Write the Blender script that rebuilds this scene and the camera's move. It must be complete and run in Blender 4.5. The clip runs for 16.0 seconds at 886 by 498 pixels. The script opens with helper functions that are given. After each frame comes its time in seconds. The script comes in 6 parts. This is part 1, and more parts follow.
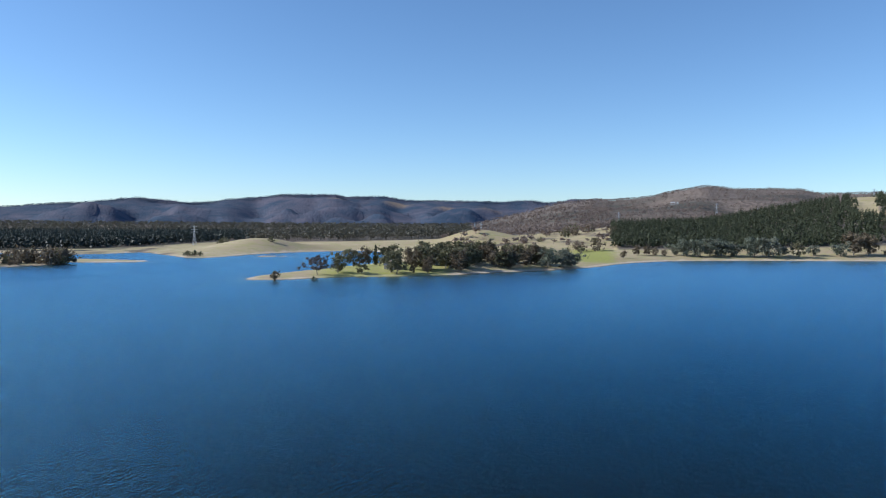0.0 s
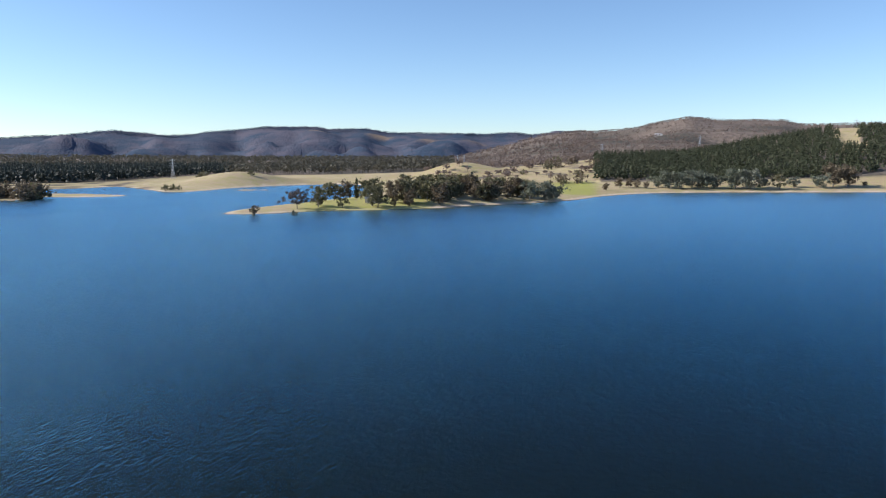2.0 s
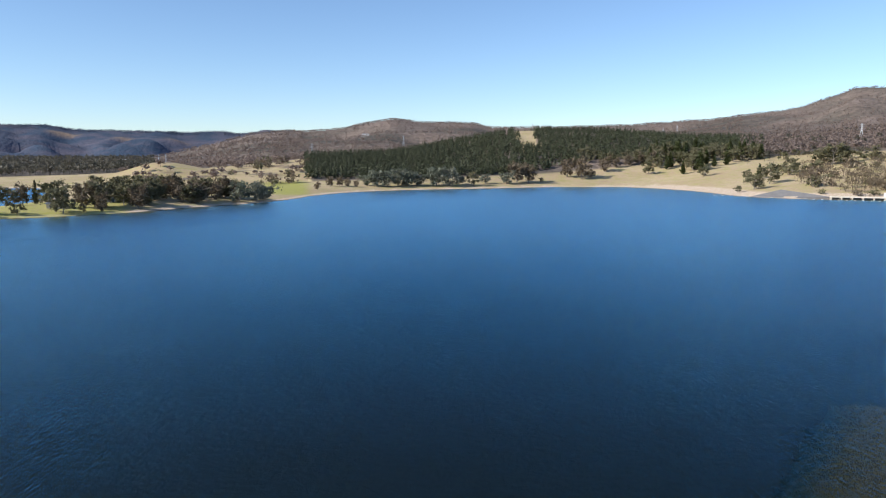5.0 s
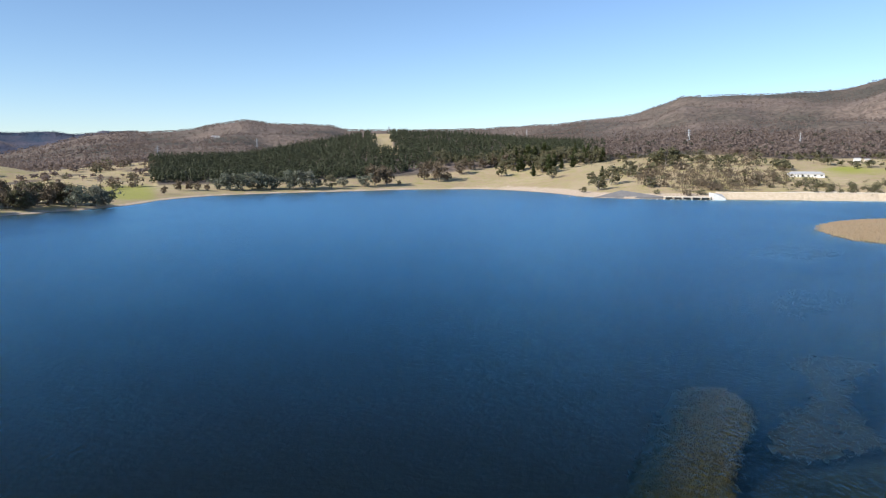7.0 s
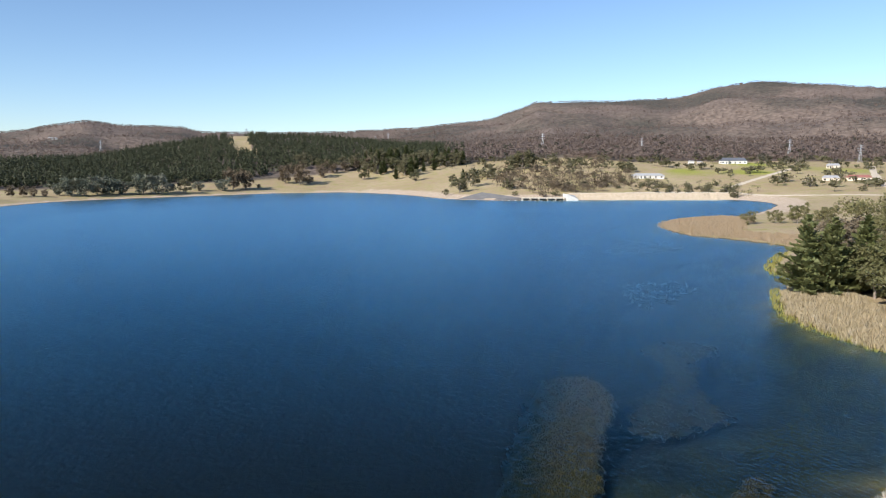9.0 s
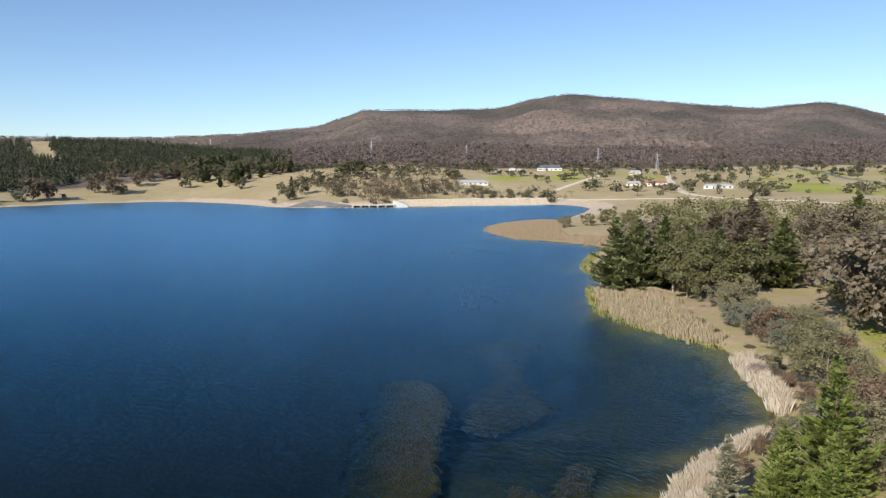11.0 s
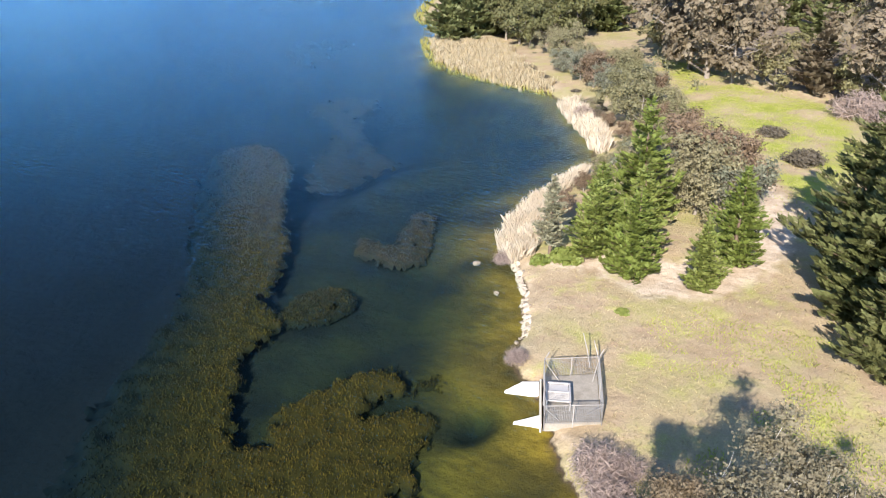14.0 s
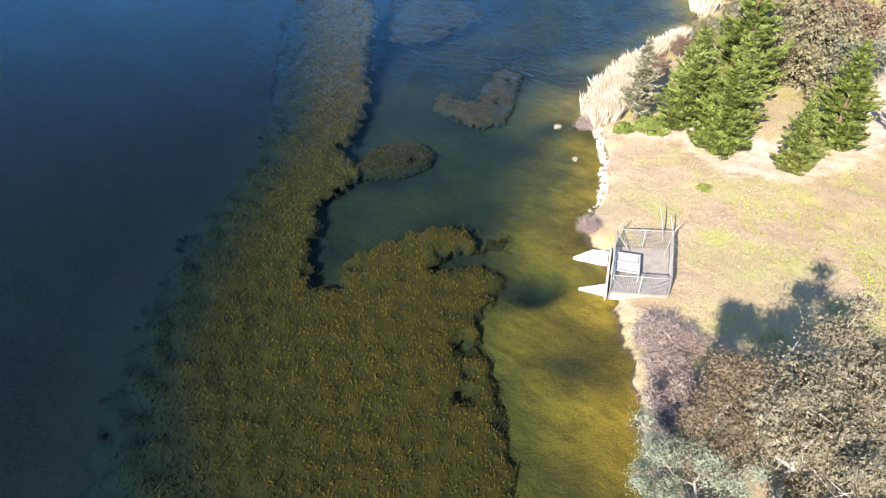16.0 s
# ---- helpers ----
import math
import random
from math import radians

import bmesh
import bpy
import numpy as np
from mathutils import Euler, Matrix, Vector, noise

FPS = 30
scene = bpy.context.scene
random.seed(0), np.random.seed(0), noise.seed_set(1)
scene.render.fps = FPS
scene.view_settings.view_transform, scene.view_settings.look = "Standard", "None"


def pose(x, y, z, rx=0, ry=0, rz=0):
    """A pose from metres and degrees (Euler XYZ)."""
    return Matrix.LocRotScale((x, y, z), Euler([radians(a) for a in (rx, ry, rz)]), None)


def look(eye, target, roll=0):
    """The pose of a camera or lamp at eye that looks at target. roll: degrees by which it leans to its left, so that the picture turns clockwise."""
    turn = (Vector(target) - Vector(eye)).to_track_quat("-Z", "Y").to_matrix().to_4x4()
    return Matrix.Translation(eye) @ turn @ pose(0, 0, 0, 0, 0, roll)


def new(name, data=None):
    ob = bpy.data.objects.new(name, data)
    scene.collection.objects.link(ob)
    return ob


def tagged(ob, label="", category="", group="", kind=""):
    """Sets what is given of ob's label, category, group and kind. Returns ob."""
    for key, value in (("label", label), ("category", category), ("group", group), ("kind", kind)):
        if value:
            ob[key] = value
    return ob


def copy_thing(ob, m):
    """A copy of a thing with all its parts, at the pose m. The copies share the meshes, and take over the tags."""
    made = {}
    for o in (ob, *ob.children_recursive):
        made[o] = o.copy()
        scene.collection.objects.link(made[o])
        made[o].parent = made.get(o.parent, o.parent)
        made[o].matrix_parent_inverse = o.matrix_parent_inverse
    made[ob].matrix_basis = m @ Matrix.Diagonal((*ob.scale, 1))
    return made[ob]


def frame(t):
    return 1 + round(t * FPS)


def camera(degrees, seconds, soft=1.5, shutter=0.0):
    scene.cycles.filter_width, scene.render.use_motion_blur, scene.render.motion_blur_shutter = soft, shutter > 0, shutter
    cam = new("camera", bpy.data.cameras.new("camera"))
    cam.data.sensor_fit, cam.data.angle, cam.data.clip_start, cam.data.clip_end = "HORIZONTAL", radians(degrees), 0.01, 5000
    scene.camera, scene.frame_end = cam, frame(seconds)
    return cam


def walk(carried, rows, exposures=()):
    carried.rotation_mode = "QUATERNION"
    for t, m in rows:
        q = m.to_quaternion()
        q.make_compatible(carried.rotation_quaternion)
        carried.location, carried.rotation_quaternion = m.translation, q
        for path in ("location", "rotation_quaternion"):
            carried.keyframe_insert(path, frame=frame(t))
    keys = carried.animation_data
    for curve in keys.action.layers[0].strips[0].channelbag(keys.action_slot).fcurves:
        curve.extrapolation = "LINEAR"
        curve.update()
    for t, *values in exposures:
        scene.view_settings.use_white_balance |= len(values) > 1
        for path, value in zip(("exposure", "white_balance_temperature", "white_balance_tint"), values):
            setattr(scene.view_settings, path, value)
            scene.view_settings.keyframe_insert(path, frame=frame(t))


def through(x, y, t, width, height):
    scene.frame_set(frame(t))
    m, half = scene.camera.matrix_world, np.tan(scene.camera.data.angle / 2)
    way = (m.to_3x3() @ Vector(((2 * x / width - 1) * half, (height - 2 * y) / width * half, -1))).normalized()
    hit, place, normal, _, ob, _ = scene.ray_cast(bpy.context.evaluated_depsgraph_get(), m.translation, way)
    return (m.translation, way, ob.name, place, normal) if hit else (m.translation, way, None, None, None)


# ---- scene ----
# Camera: hovers 28 m over the lake, turns to the right, then tips down to the near bank.
cam = camera(63.2, 16.0, soft=1.1)
EYE = 28.0
PATH = [  # seconds, east, north, rise, turn to the left, tilt up, roll
    (0.0, 0.27, -4.65, 0.54, 23.66, -1.82, 0.42), (0.5, 0.49, -4.14, 0.56, 23.67, -5.13, 0.36), (1.0, 0.68, -3.66, 0.57, 23.68, -6.80, 0.32),
    (1.5, 0.84, -3.20, 0.58, 23.71, -7.08, 0.28), (2.0, 0.97, -2.78, 0.59, 22.34, -7.14, 0.22), (2.5, 1.08, -2.39, 0.58, 17.89, -7.16, 0.10),
    (3.0, 1.16, -2.02, 0.57, 13.49, -7.19, 0.04), (3.5, 1.21, -1.69, 0.56, 9.41, -7.18, 0.00), (4.0, 1.24, -1.39, 0.54, 5.96, -7.16, 0.02),
    (6.5, 0.96, -0.32, 0.35, -8.71, -6.90, 0.16), (7.0, 0.82, -0.19, 0.29, -11.44, -6.85, 0.12), (7.5, 0.66, -0.10, 0.23, -13.84, -6.79, 0.07),
    (8.0, 0.47, -0.04, 0.16, -16.34, -6.71, 0.07), (8.5, 0.25, 0.00, 0.08, -18.88, -6.66, 0.01), (9.0, 0.00, 0.00, 0.00, -22.31, -6.58, 0.00),
    (9.2, 0.00, 0.00, 0.00, -23.70, -6.55, -0.03), (11.3, 0.00, 0.00, 0.00, -37.52, -6.10, -0.12), (11.5, 0.00, 0.00, 0.00, -38.70, -6.35, -0.12),
    (12.0, 0.00, 0.00, 0.00, -41.82, -9.66, -0.22), (12.5, 0.00, 0.00, 0.00, -44.45, -13.33, -0.22), (13.0, 0.00, 0.00, 0.00, -47.14, -17.49, -0.30),
    (13.5, 0.00, 0.00, 0.00, -48.68, -21.09, -0.45), (14.0, 0.00, 0.00, 0.00, -48.62, -25.22, -0.42), (14.5, 0.00, 0.00, 0.00, -48.57, -28.92, -0.30),
    (15.0, 0.00, 0.00, 0.00, -48.02, -32.39, -0.26), (15.5, 0.00, 0.00, 0.00, -46.44, -35.62, -0.09), (16.0, 0.00, 0.00, 0.00, -41.70, -36.37, 0.37)]
walk(cam, [(t, pose(x, y, EYE + z, 90 + tilt, 0, turn) @ pose(0, 0, 0, 0, 0, roll)) for t, x, y, z, turn, tilt, roll in PATH],
     exposures=[(0.0, 0.32, 5450, 7), (1.0, 0.50, 5850, 10), (4.0, 0.54, 6000, 11), (9.0, 0.49, 6100, 11), (11.5, 0.34, 6150, 11), (12.5, 0.58, 6100, 12), (13.0, 1.04, 6020, 12), (13.5, 1.14, 6000, 12), (14.5, 1.36, 6050, 13), (16.0, 1.58, 6100, 14)])

# ---- world and sun ----
SUN_BEARING, SUN_HEIGHT = 248.0, 30.0
world = bpy.data.worlds.new("sky")
scene.world = world
world.use_nodes = True
wn = world.node_tree
sky = wn.nodes.new("ShaderNodeTexSky")
sky.sky_type, sky.sun_disc = "NISHITA", False
sky.sun_elevation, sky.sun_rotation = radians(SUN_HEIGHT), radians(SUN_BEARING)
sky.altitude, sky.air_density, sky.dust_density, sky.ozone_density = 1200, 1.0, 0.4, 2.8
wn.links.new(sky.outputs[0], wn.nodes["Background"].inputs[0])
wn.nodes["Background"].inputs[1].default_value = 0.108
sun = new("sun", bpy.data.lights.new("sun", "SUN"))
sun.data.energy, sun.data.angle, sun.data.color = 5.0, radians(0.5), (1.0, 0.90, 0.76)
sb, sh = radians(SUN_BEARING), radians(SUN_HEIGHT)
sun.matrix_world = look((500 * math.sin(sb) * math.cos(sh), 500 * math.cos(sb) * math.cos(sh), 500 * math.sin(sh)), (0, 0, 0))


# ---- materials ----
def nodes_of(name):
    m = bpy.data.materials.new(name)
    m.use_nodes = True
    return m, m.node_tree, m.node_tree.nodes["Principled BSDF"]


def node(nt, kind, **kw):
    n = nt.nodes.new(kind)
    for k, v in kw.items():
        n.inputs[k].default_value = v
    return n


def blend(nt, fac, a, b, mode="MIX"):
    """A colour mix; fac, a and b are sockets, numbers or colours."""
    n = nt.nodes.new("ShaderNodeMix")
    n.data_type, n.blend_type = "RGBA", mode
    for i, v in ((0, fac), (6, a), (7, b)):
        if isinstance(v, bpy.types.NodeSocket):
            nt.links.new(v, n.inputs[i])
        else:
            n.inputs[i].default_value = v if i == 0 else (*v, 1)
    return n.outputs[2]


def maths(nt, op, a, b=0.0, c=0.0):
    n = nt.nodes.new("ShaderNodeMath")
    n.operation = op
    for i, v in enumerate((a, b, c)):
        if isinstance(v, bpy.types.NodeSocket):
            nt.links.new(v, n.inputs[i])
        else:
            n.inputs[i].default_value = v
    return n.outputs[0]


def span(nt, value, lo, hi, to_lo=0.0, to_hi=1.0):
    n = nt.nodes.new("ShaderNodeMapRange")
    nt.links.new(value, n.inputs[0])
    for i, v in enumerate((lo, hi, to_lo, to_hi)):
        n.inputs[i + 1].default_value = v
    return n.outputs[0]


def noise_of(nt, scale, detail=3.0, where=None, rough=0.55, stretch=None):
    n = node(nt, "ShaderNodeTexNoise", Scale=scale, Detail=detail, Roughness=rough)
    if where is None:
        where = nt.nodes.new("ShaderNodeNewGeometry").outputs["Position"]
    if stretch:
        mp = nt.nodes.new("ShaderNodeMapping")
        mp.inputs["Scale"].default_value = stretch[:3]
        mp.inputs["Rotation"].default_value = (0, 0, radians(stretch[3]))
        nt.links.new(where, mp.inputs[0])
        where = mp.outputs[0]
    nt.links.new(where, n.inputs["Vector"])
    return n.outputs["Fac"]


def relief(nt, bsdf, height, strength=0.4, distance=0.1):
    bp = node(nt, "ShaderNodeBump", Strength=strength, Distance=distance)
    nt.links.new(height, bp.inputs["Height"])
    nt.links.new(bp.outputs[0], bsdf.inputs["Normal"])


def plain(name, a, b, scale=3.0, rough=0.8, metal=0.0, bump=0.02, vary=0.0):
    """A surface that wanders between two colours at two scales, with fine relief."""
    m, nt, bs = nodes_of(name)
    where = nt.nodes.new("ShaderNodeTexCoord").outputs["Object"]
    big, fine = noise_of(nt, scale, 4, where), noise_of(nt, scale * 9, 3, where)
    mix = maths(nt, "ADD", maths(nt, "MULTIPLY", big, 0.65), maths(nt, "MULTIPLY", fine, 0.35))
    col = blend(nt, span(nt, mix, 0.32, 0.68), a, b)
    if vary:
        rnd = nt.nodes.new("ShaderNodeObjectInfo").outputs["Random"]
        col = blend(nt, 1.0, col, blend(nt, rnd, [1 - vary] * 3, [1 + vary] * 3), "MULTIPLY")
    nt.links.new(col, bs.inputs["Base Color"])
    bs.inputs["Roughness"].default_value, bs.inputs["Metallic"].default_value = rough, metal
    if bump:
        relief(nt, bs, fine, 0.5, bump)
    return m


def leafy(name, a, b, c, through=0.26, cut=0.0, gap=0.42):
    """Foliage: three colours, mixed leaf by leaf and tree by tree, that lets some light through. cut: leaves a metre within a spray."""
    m, nt, bs = nodes_of(name)
    island = nt.nodes.new("ShaderNodeNewGeometry").outputs["Random Per Island"]
    tint = nt.nodes.new("ShaderNodeAttribute")
    tint.attribute_name = "tint"
    rnd = nt.nodes.new("ShaderNodeObjectInfo").outputs["Random"]
    own = maths(nt, "FRACT", maths(nt, "ADD", tint.outputs["Fac"], rnd))
    col = blend(nt, own, a, b)
    col = blend(nt, maths(nt, "MULTIPLY", island, 0.55), col, c)
    col = blend(nt, 1.0, col, blend(nt, island, (0.80, 0.80, 0.80), (1.18, 1.18, 1.18)), "MULTIPLY")
    nt.links.new(col, bs.inputs["Base Color"])
    bs.inputs["Roughness"].default_value = 0.6
    bs.inputs["Specular IOR Level"].default_value = 0.3
    tr = nt.nodes.new("ShaderNodeBsdfTranslucent")
    nt.links.new(col, tr.inputs[0])
    mx = node(nt, "ShaderNodeMixShader", Fac=through)
    nt.links.new(bs.outputs[0], mx.inputs[1])
    nt.links.new(tr.outputs[0], mx.inputs[2])
    if not cut:
        nt.links.new(mx.outputs[0], nt.nodes["Material Output"].inputs[0])
        return m
    cell = node(nt, "ShaderNodeTexVoronoi", Scale=cut)
    nt.links.new(nt.nodes.new("ShaderNodeNewGeometry").outputs["Position"], cell.inputs["Vector"])
    leaf = nt.nodes.new("ShaderNodeMixShader")
    nt.links.new(maths(nt, "GREATER_THAN", noise_of(nt, cut * 1.15, 1.0), 0.08 + gap + 0.08), leaf.inputs[0])
    nt.links.new(mx.outputs[0], leaf.inputs[1])
    nt.links.new(nt.nodes.new("ShaderNodeBsdfTransparent").outputs[0], leaf.inputs[2])
    nt.links.new(leaf.outputs[0], nt.nodes["Material Output"].inputs[0])
    single = nt.nodes.new("ShaderNodeMix")
    single.data_type, single.blend_type = "RGBA", "MULTIPLY"
    single.inputs[0].default_value = 1.0
    ramp = blend(nt, cell.outputs["Color"], (0.82, 0.82, 0.82), (1.15, 1.15, 1.15))
    nt.links.new(col, single.inputs[6])
    nt.links.new(ramp, single.inputs[7])
    nt.links.new(single.outputs[2], bs.inputs["Base Color"])
    nt.links.new(single.outputs[2], tr.inputs[0])
    return m


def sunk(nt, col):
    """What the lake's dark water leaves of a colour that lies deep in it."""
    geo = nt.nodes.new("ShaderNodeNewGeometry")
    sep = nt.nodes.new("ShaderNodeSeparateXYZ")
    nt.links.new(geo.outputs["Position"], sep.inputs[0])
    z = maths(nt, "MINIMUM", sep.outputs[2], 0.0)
    # Light lost in the water is put into the colour, by depth.
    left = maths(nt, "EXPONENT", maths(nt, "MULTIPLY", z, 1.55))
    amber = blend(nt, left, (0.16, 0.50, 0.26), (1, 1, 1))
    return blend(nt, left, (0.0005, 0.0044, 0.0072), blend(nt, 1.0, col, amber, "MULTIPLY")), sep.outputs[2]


def ground_material():
    m, nt, bs = nodes_of("ground")
    masks = {}
    for key in ("green", "sand", "wood", "bush", "rock"):
        at = nt.nodes.new("ShaderNodeAttribute")
        at.attribute_name = key
        masks[key] = at.outputs["Fac"]
    huge, big, mid, fine = noise_of(nt, 0.012, 4), noise_of(nt, 0.09, 4), noise_of(nt, 0.8, 4), noise_of(nt, 7.0, 4, rough=0.7)
    patch = maths(nt, "ADD", maths(nt, "MULTIPLY", huge, 0.45), maths(nt, "ADD", maths(nt, "MULTIPLY", big, 0.3), maths(nt, "MULTIPLY", mid, 0.25)))
    dry = blend(nt, span(nt, patch, 0.38, 0.62), (0.33, 0.250, 0.155), (0.50, 0.402, 0.282))
    dry = blend(nt, maths(nt, "MULTIPLY", span(nt, noise_of(nt, 0.30, 4, rough=0.7), 0.50, 0.68), 0.75), dry, (0.36, 0.35, 0.115))
    dry = blend(nt, maths(nt, "MULTIPLY", span(nt, noise_of(nt, 0.55, 3), 0.54, 0.70), 0.6), dry, (0.33, 0.235, 0.165))
    dry = blend(nt, span(nt, big, 0.45, 0.75), dry, (0.29, 0.27, 0.10))
    lush = blend(nt, span(nt, mid, 0.3, 0.7), (0.22, 0.26, 0.035), (0.36, 0.36, 0.085))
    bare = blend(nt, span(nt, mid, 0.35, 0.65), (0.42, 0.322, 0.232), (0.56, 0.46, 0.355))
    bare = blend(nt, span(nt, noise_of(nt, 0.5, 4, rough=0.65), 0.50, 0.66), bare, (0.64, 0.55, 0.45))
    litter = blend(nt, span(nt, patch, 0.3, 0.7), (0.162, 0.126, 0.105), (0.220, 0.176, 0.149))
    cell = node(nt, "ShaderNodeTexVoronoi", Scale=0.085)
    nt.links.new(nt.nodes.new("ShaderNodeNewGeometry").outputs["Position"], cell.inputs["Vector"])
    crowns = cell.outputs["Distance"]
    litter = blend(nt, span(nt, noise_of(nt, 0.0035, 4), 0.4, 0.62), litter, (0.092, 0.084, 0.070))
    # Canopy shading painted over the litter: pale crown middles, dark gaps between.
    litter = blend(nt, 1.0, litter, blend(nt, span(nt, crowns, 0.15, 0.8), (1.2, 1.2, 1.2), (0.72, 0.72, 0.74)), "MULTIPLY")
    stone = blend(nt, span(nt, mid, 0.35, 0.65), (0.20, 0.13, 0.085), (0.33, 0.25, 0.18))
    edge = maths(nt, "MULTIPLY", maths(nt, "SUBTRACT", mid, 0.5), 0.9)

    def worn(key):
        return span(nt, maths(nt, "ADD", masks[key], edge), 0.3, 0.7)
    col = blend(nt, worn("sand"), dry, bare)
    col = blend(nt, worn("wood"), col, litter)
    col = blend(nt, worn("green"), col, lush)
    # Scrub of the far ridge, with the blue of distance haze painted in.
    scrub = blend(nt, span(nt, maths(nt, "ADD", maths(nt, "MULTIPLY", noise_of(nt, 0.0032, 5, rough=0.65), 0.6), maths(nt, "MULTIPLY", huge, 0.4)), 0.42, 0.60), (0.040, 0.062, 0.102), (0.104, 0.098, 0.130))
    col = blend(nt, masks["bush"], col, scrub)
    col = blend(nt, worn("rock"), col, stone)
    col = blend(nt, 1.0, col, blend(nt, fine, (0.62, 0.62, 0.62), (1.38, 1.36, 1.3)), "MULTIPLY")
    murk = noise_of(nt, 0.16, 2, rough=0.5)
    # Mud in random dark patches; its streaks imitate ripple light over the bed.
    mud = blend(nt, span(nt, murk, 0.36, 0.60), (0.070, 0.050, 0.012), blend(nt, span(nt, noise_of(nt, 2.0, 3, stretch=(1.0, 0.32, 1, 28)), 0.3, 0.7), (0.180, 0.112, 0.014), (0.330, 0.205, 0.024)))
    geo = nt.nodes.new("ShaderNodeNewGeometry")
    sep = nt.nodes.new("ShaderNodeSeparateXYZ")
    nt.links.new(geo.outputs["Position"], sep.inputs[0])
    # Shadow under the bank's overhang, painted as a ragged dark band at the waterline.
    shade_line = maths(nt, "ADD", sep.outputs[2], maths(nt, "MULTIPLY", maths(nt, "SUBTRACT", noise_of(nt, 1.6, 3), 0.5), 0.22))
    col = blend(nt, span(nt, shade_line, 0.15, 0.05), col, (0.060, 0.045, 0.028))
    col = blend(nt, span(nt, sep.outputs[2], 0.05, -0.06), col, mud)
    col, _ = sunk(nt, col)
    nt.links.new(col, bs.inputs["Base Color"])
    bs.inputs["Roughness"].default_value = 0.95
    bs.inputs["Specular IOR Level"].default_value = 0.15
    tops = maths(nt, "MULTIPLY", maths(nt, "MULTIPLY", crowns, masks["wood"]), -12.0)
    relief(nt, bs, maths(nt, "ADD", tops, maths(nt, "ADD", mid, maths(nt, "MULTIPLY", fine, 0.3))), 0.6, 0.35)
    return m


def water_material():
    m, nt, _ = nodes_of("lake_water")
    nt.nodes.remove(nt.nodes["Principled BSDF"])
    ripple = noise_of(nt, 1.25, 2, stretch=(2.1, 0.55, 1, 62), rough=0.45)
    small = noise_of(nt, 3.4, 3, stretch=(1.7, 0.6, 1, 48))
    gust = span(nt, noise_of(nt, 0.035, 3), 0.32, 0.68, 0.82, 1.10)
    h = maths(nt, "ADD", maths(nt, "MULTIPLY", ripple, 0.72), maths(nt, "MULTIPLY", small, 0.28))
    h = maths(nt, "MULTIPLY", h, gust)
    bp = node(nt, "ShaderNodeBump", Strength=1.0, Distance=0.23)
    nt.links.new(h, bp.inputs["Height"])
    lw = node(nt, "ShaderNodeLayerWeight", Blend=0.5)
    nt.links.new(bp.outputs[0], lw.inputs["Normal"])
    shine = maths(nt, "MINIMUM", maths(nt, "MULTIPLY_ADD", maths(nt, "POWER", lw.outputs["Facing"], 8.2), 1.26, 0.0035), 1.0)
    clear = nt.nodes.new("ShaderNodeBsdfTransparent")
    clear.inputs[0].default_value = (0.90, 0.96, 0.94, 1)
    gloss = nt.nodes.new("ShaderNodeBsdfAnisotropic")
    gloss.inputs["Roughness"].default_value = 0.26
    # The blue of reflected sky is tinted into the gloss, paler at grazing view.
    nt.links.new(blend(nt, span(nt, lw.outputs["Facing"], 0.86, 0.985), (0.24, 0.66, 1.0), (0.58, 0.85, 1.0)), gloss.inputs["Color"])
    nt.links.new(bp.outputs[0], gloss.inputs["Normal"])
    mx = nt.nodes.new("ShaderNodeMixShader")
    nt.links.new(shine, mx.inputs[0])
    nt.links.new(clear.outputs[0], mx.inputs[1])
    nt.links.new(gloss.outputs[0], mx.inputs[2])
    nt.links.new(mx.outputs[0], nt.nodes["Material Output"].inputs[0])
    return m


def weed_material(name, dark, a, b):
    """Weed: a dark mat under paler blades, in drifts of olive and brown; the tint says how far up the blade, dark
    painting the shade of the gaps.
    """
    m, nt, bs = nodes_of(name)
    island = nt.nodes.new("ShaderNodeNewGeometry").outputs["Random Per Island"]
    tint = nt.nodes.new("ShaderNodeAttribute")
    tint.attribute_name = "tint"
    drift = maths(nt, "ADD", maths(nt, "MULTIPLY", noise_of(nt, 0.16, 3), 0.6), maths(nt, "MULTIPLY", noise_of(nt, 0.9, 3), 0.4))
    blade = blend(nt, span(nt, drift, 0.36, 0.64), a, b)
    blade = blend(nt, 1.0, blade, blend(nt, island, (0.55, 0.55, 0.55), (1.4, 1.4, 1.4)), "MULTIPLY")
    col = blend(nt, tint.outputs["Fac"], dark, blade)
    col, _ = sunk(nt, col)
    nt.links.new(col, bs.inputs["Base Color"])
    bs.inputs["Roughness"].default_value = 0.9
    bs.inputs["Specular IOR Level"].default_value = 0.1
    return m


GROUND, WATER = ground_material(), water_material()
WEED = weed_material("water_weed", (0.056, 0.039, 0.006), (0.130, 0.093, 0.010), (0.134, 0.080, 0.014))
DEEP_WEED = weed_material("deep_weed", (0.115, 0.070, 0.028), (0.165, 0.100, 0.040), (0.170, 0.098, 0.044))
BARK = plain("grey_bark", (0.16, 0.13, 0.10), (0.34, 0.30, 0.26), 1.5, 0.9, bump=0.03)
PALE_BARK = plain("pale_gum_bark", (0.38, 0.34, 0.29), (0.62, 0.58, 0.52), 1.2, 0.85, bump=0.02)
PINE_BARK = plain("pine_bark", (0.09, 0.06, 0.04), (0.20, 0.14, 0.10), 2.5, 0.95, bump=0.04)
GUM_LEAF = leafy("gum_leaf", (0.128, 0.122, 0.062), (0.178, 0.158, 0.094), (0.098, 0.100, 0.048))
BROWN_LEAF = leafy("casuarina_leaf", (0.142, 0.108, 0.070), (0.180, 0.140, 0.096), (0.108, 0.086, 0.052))
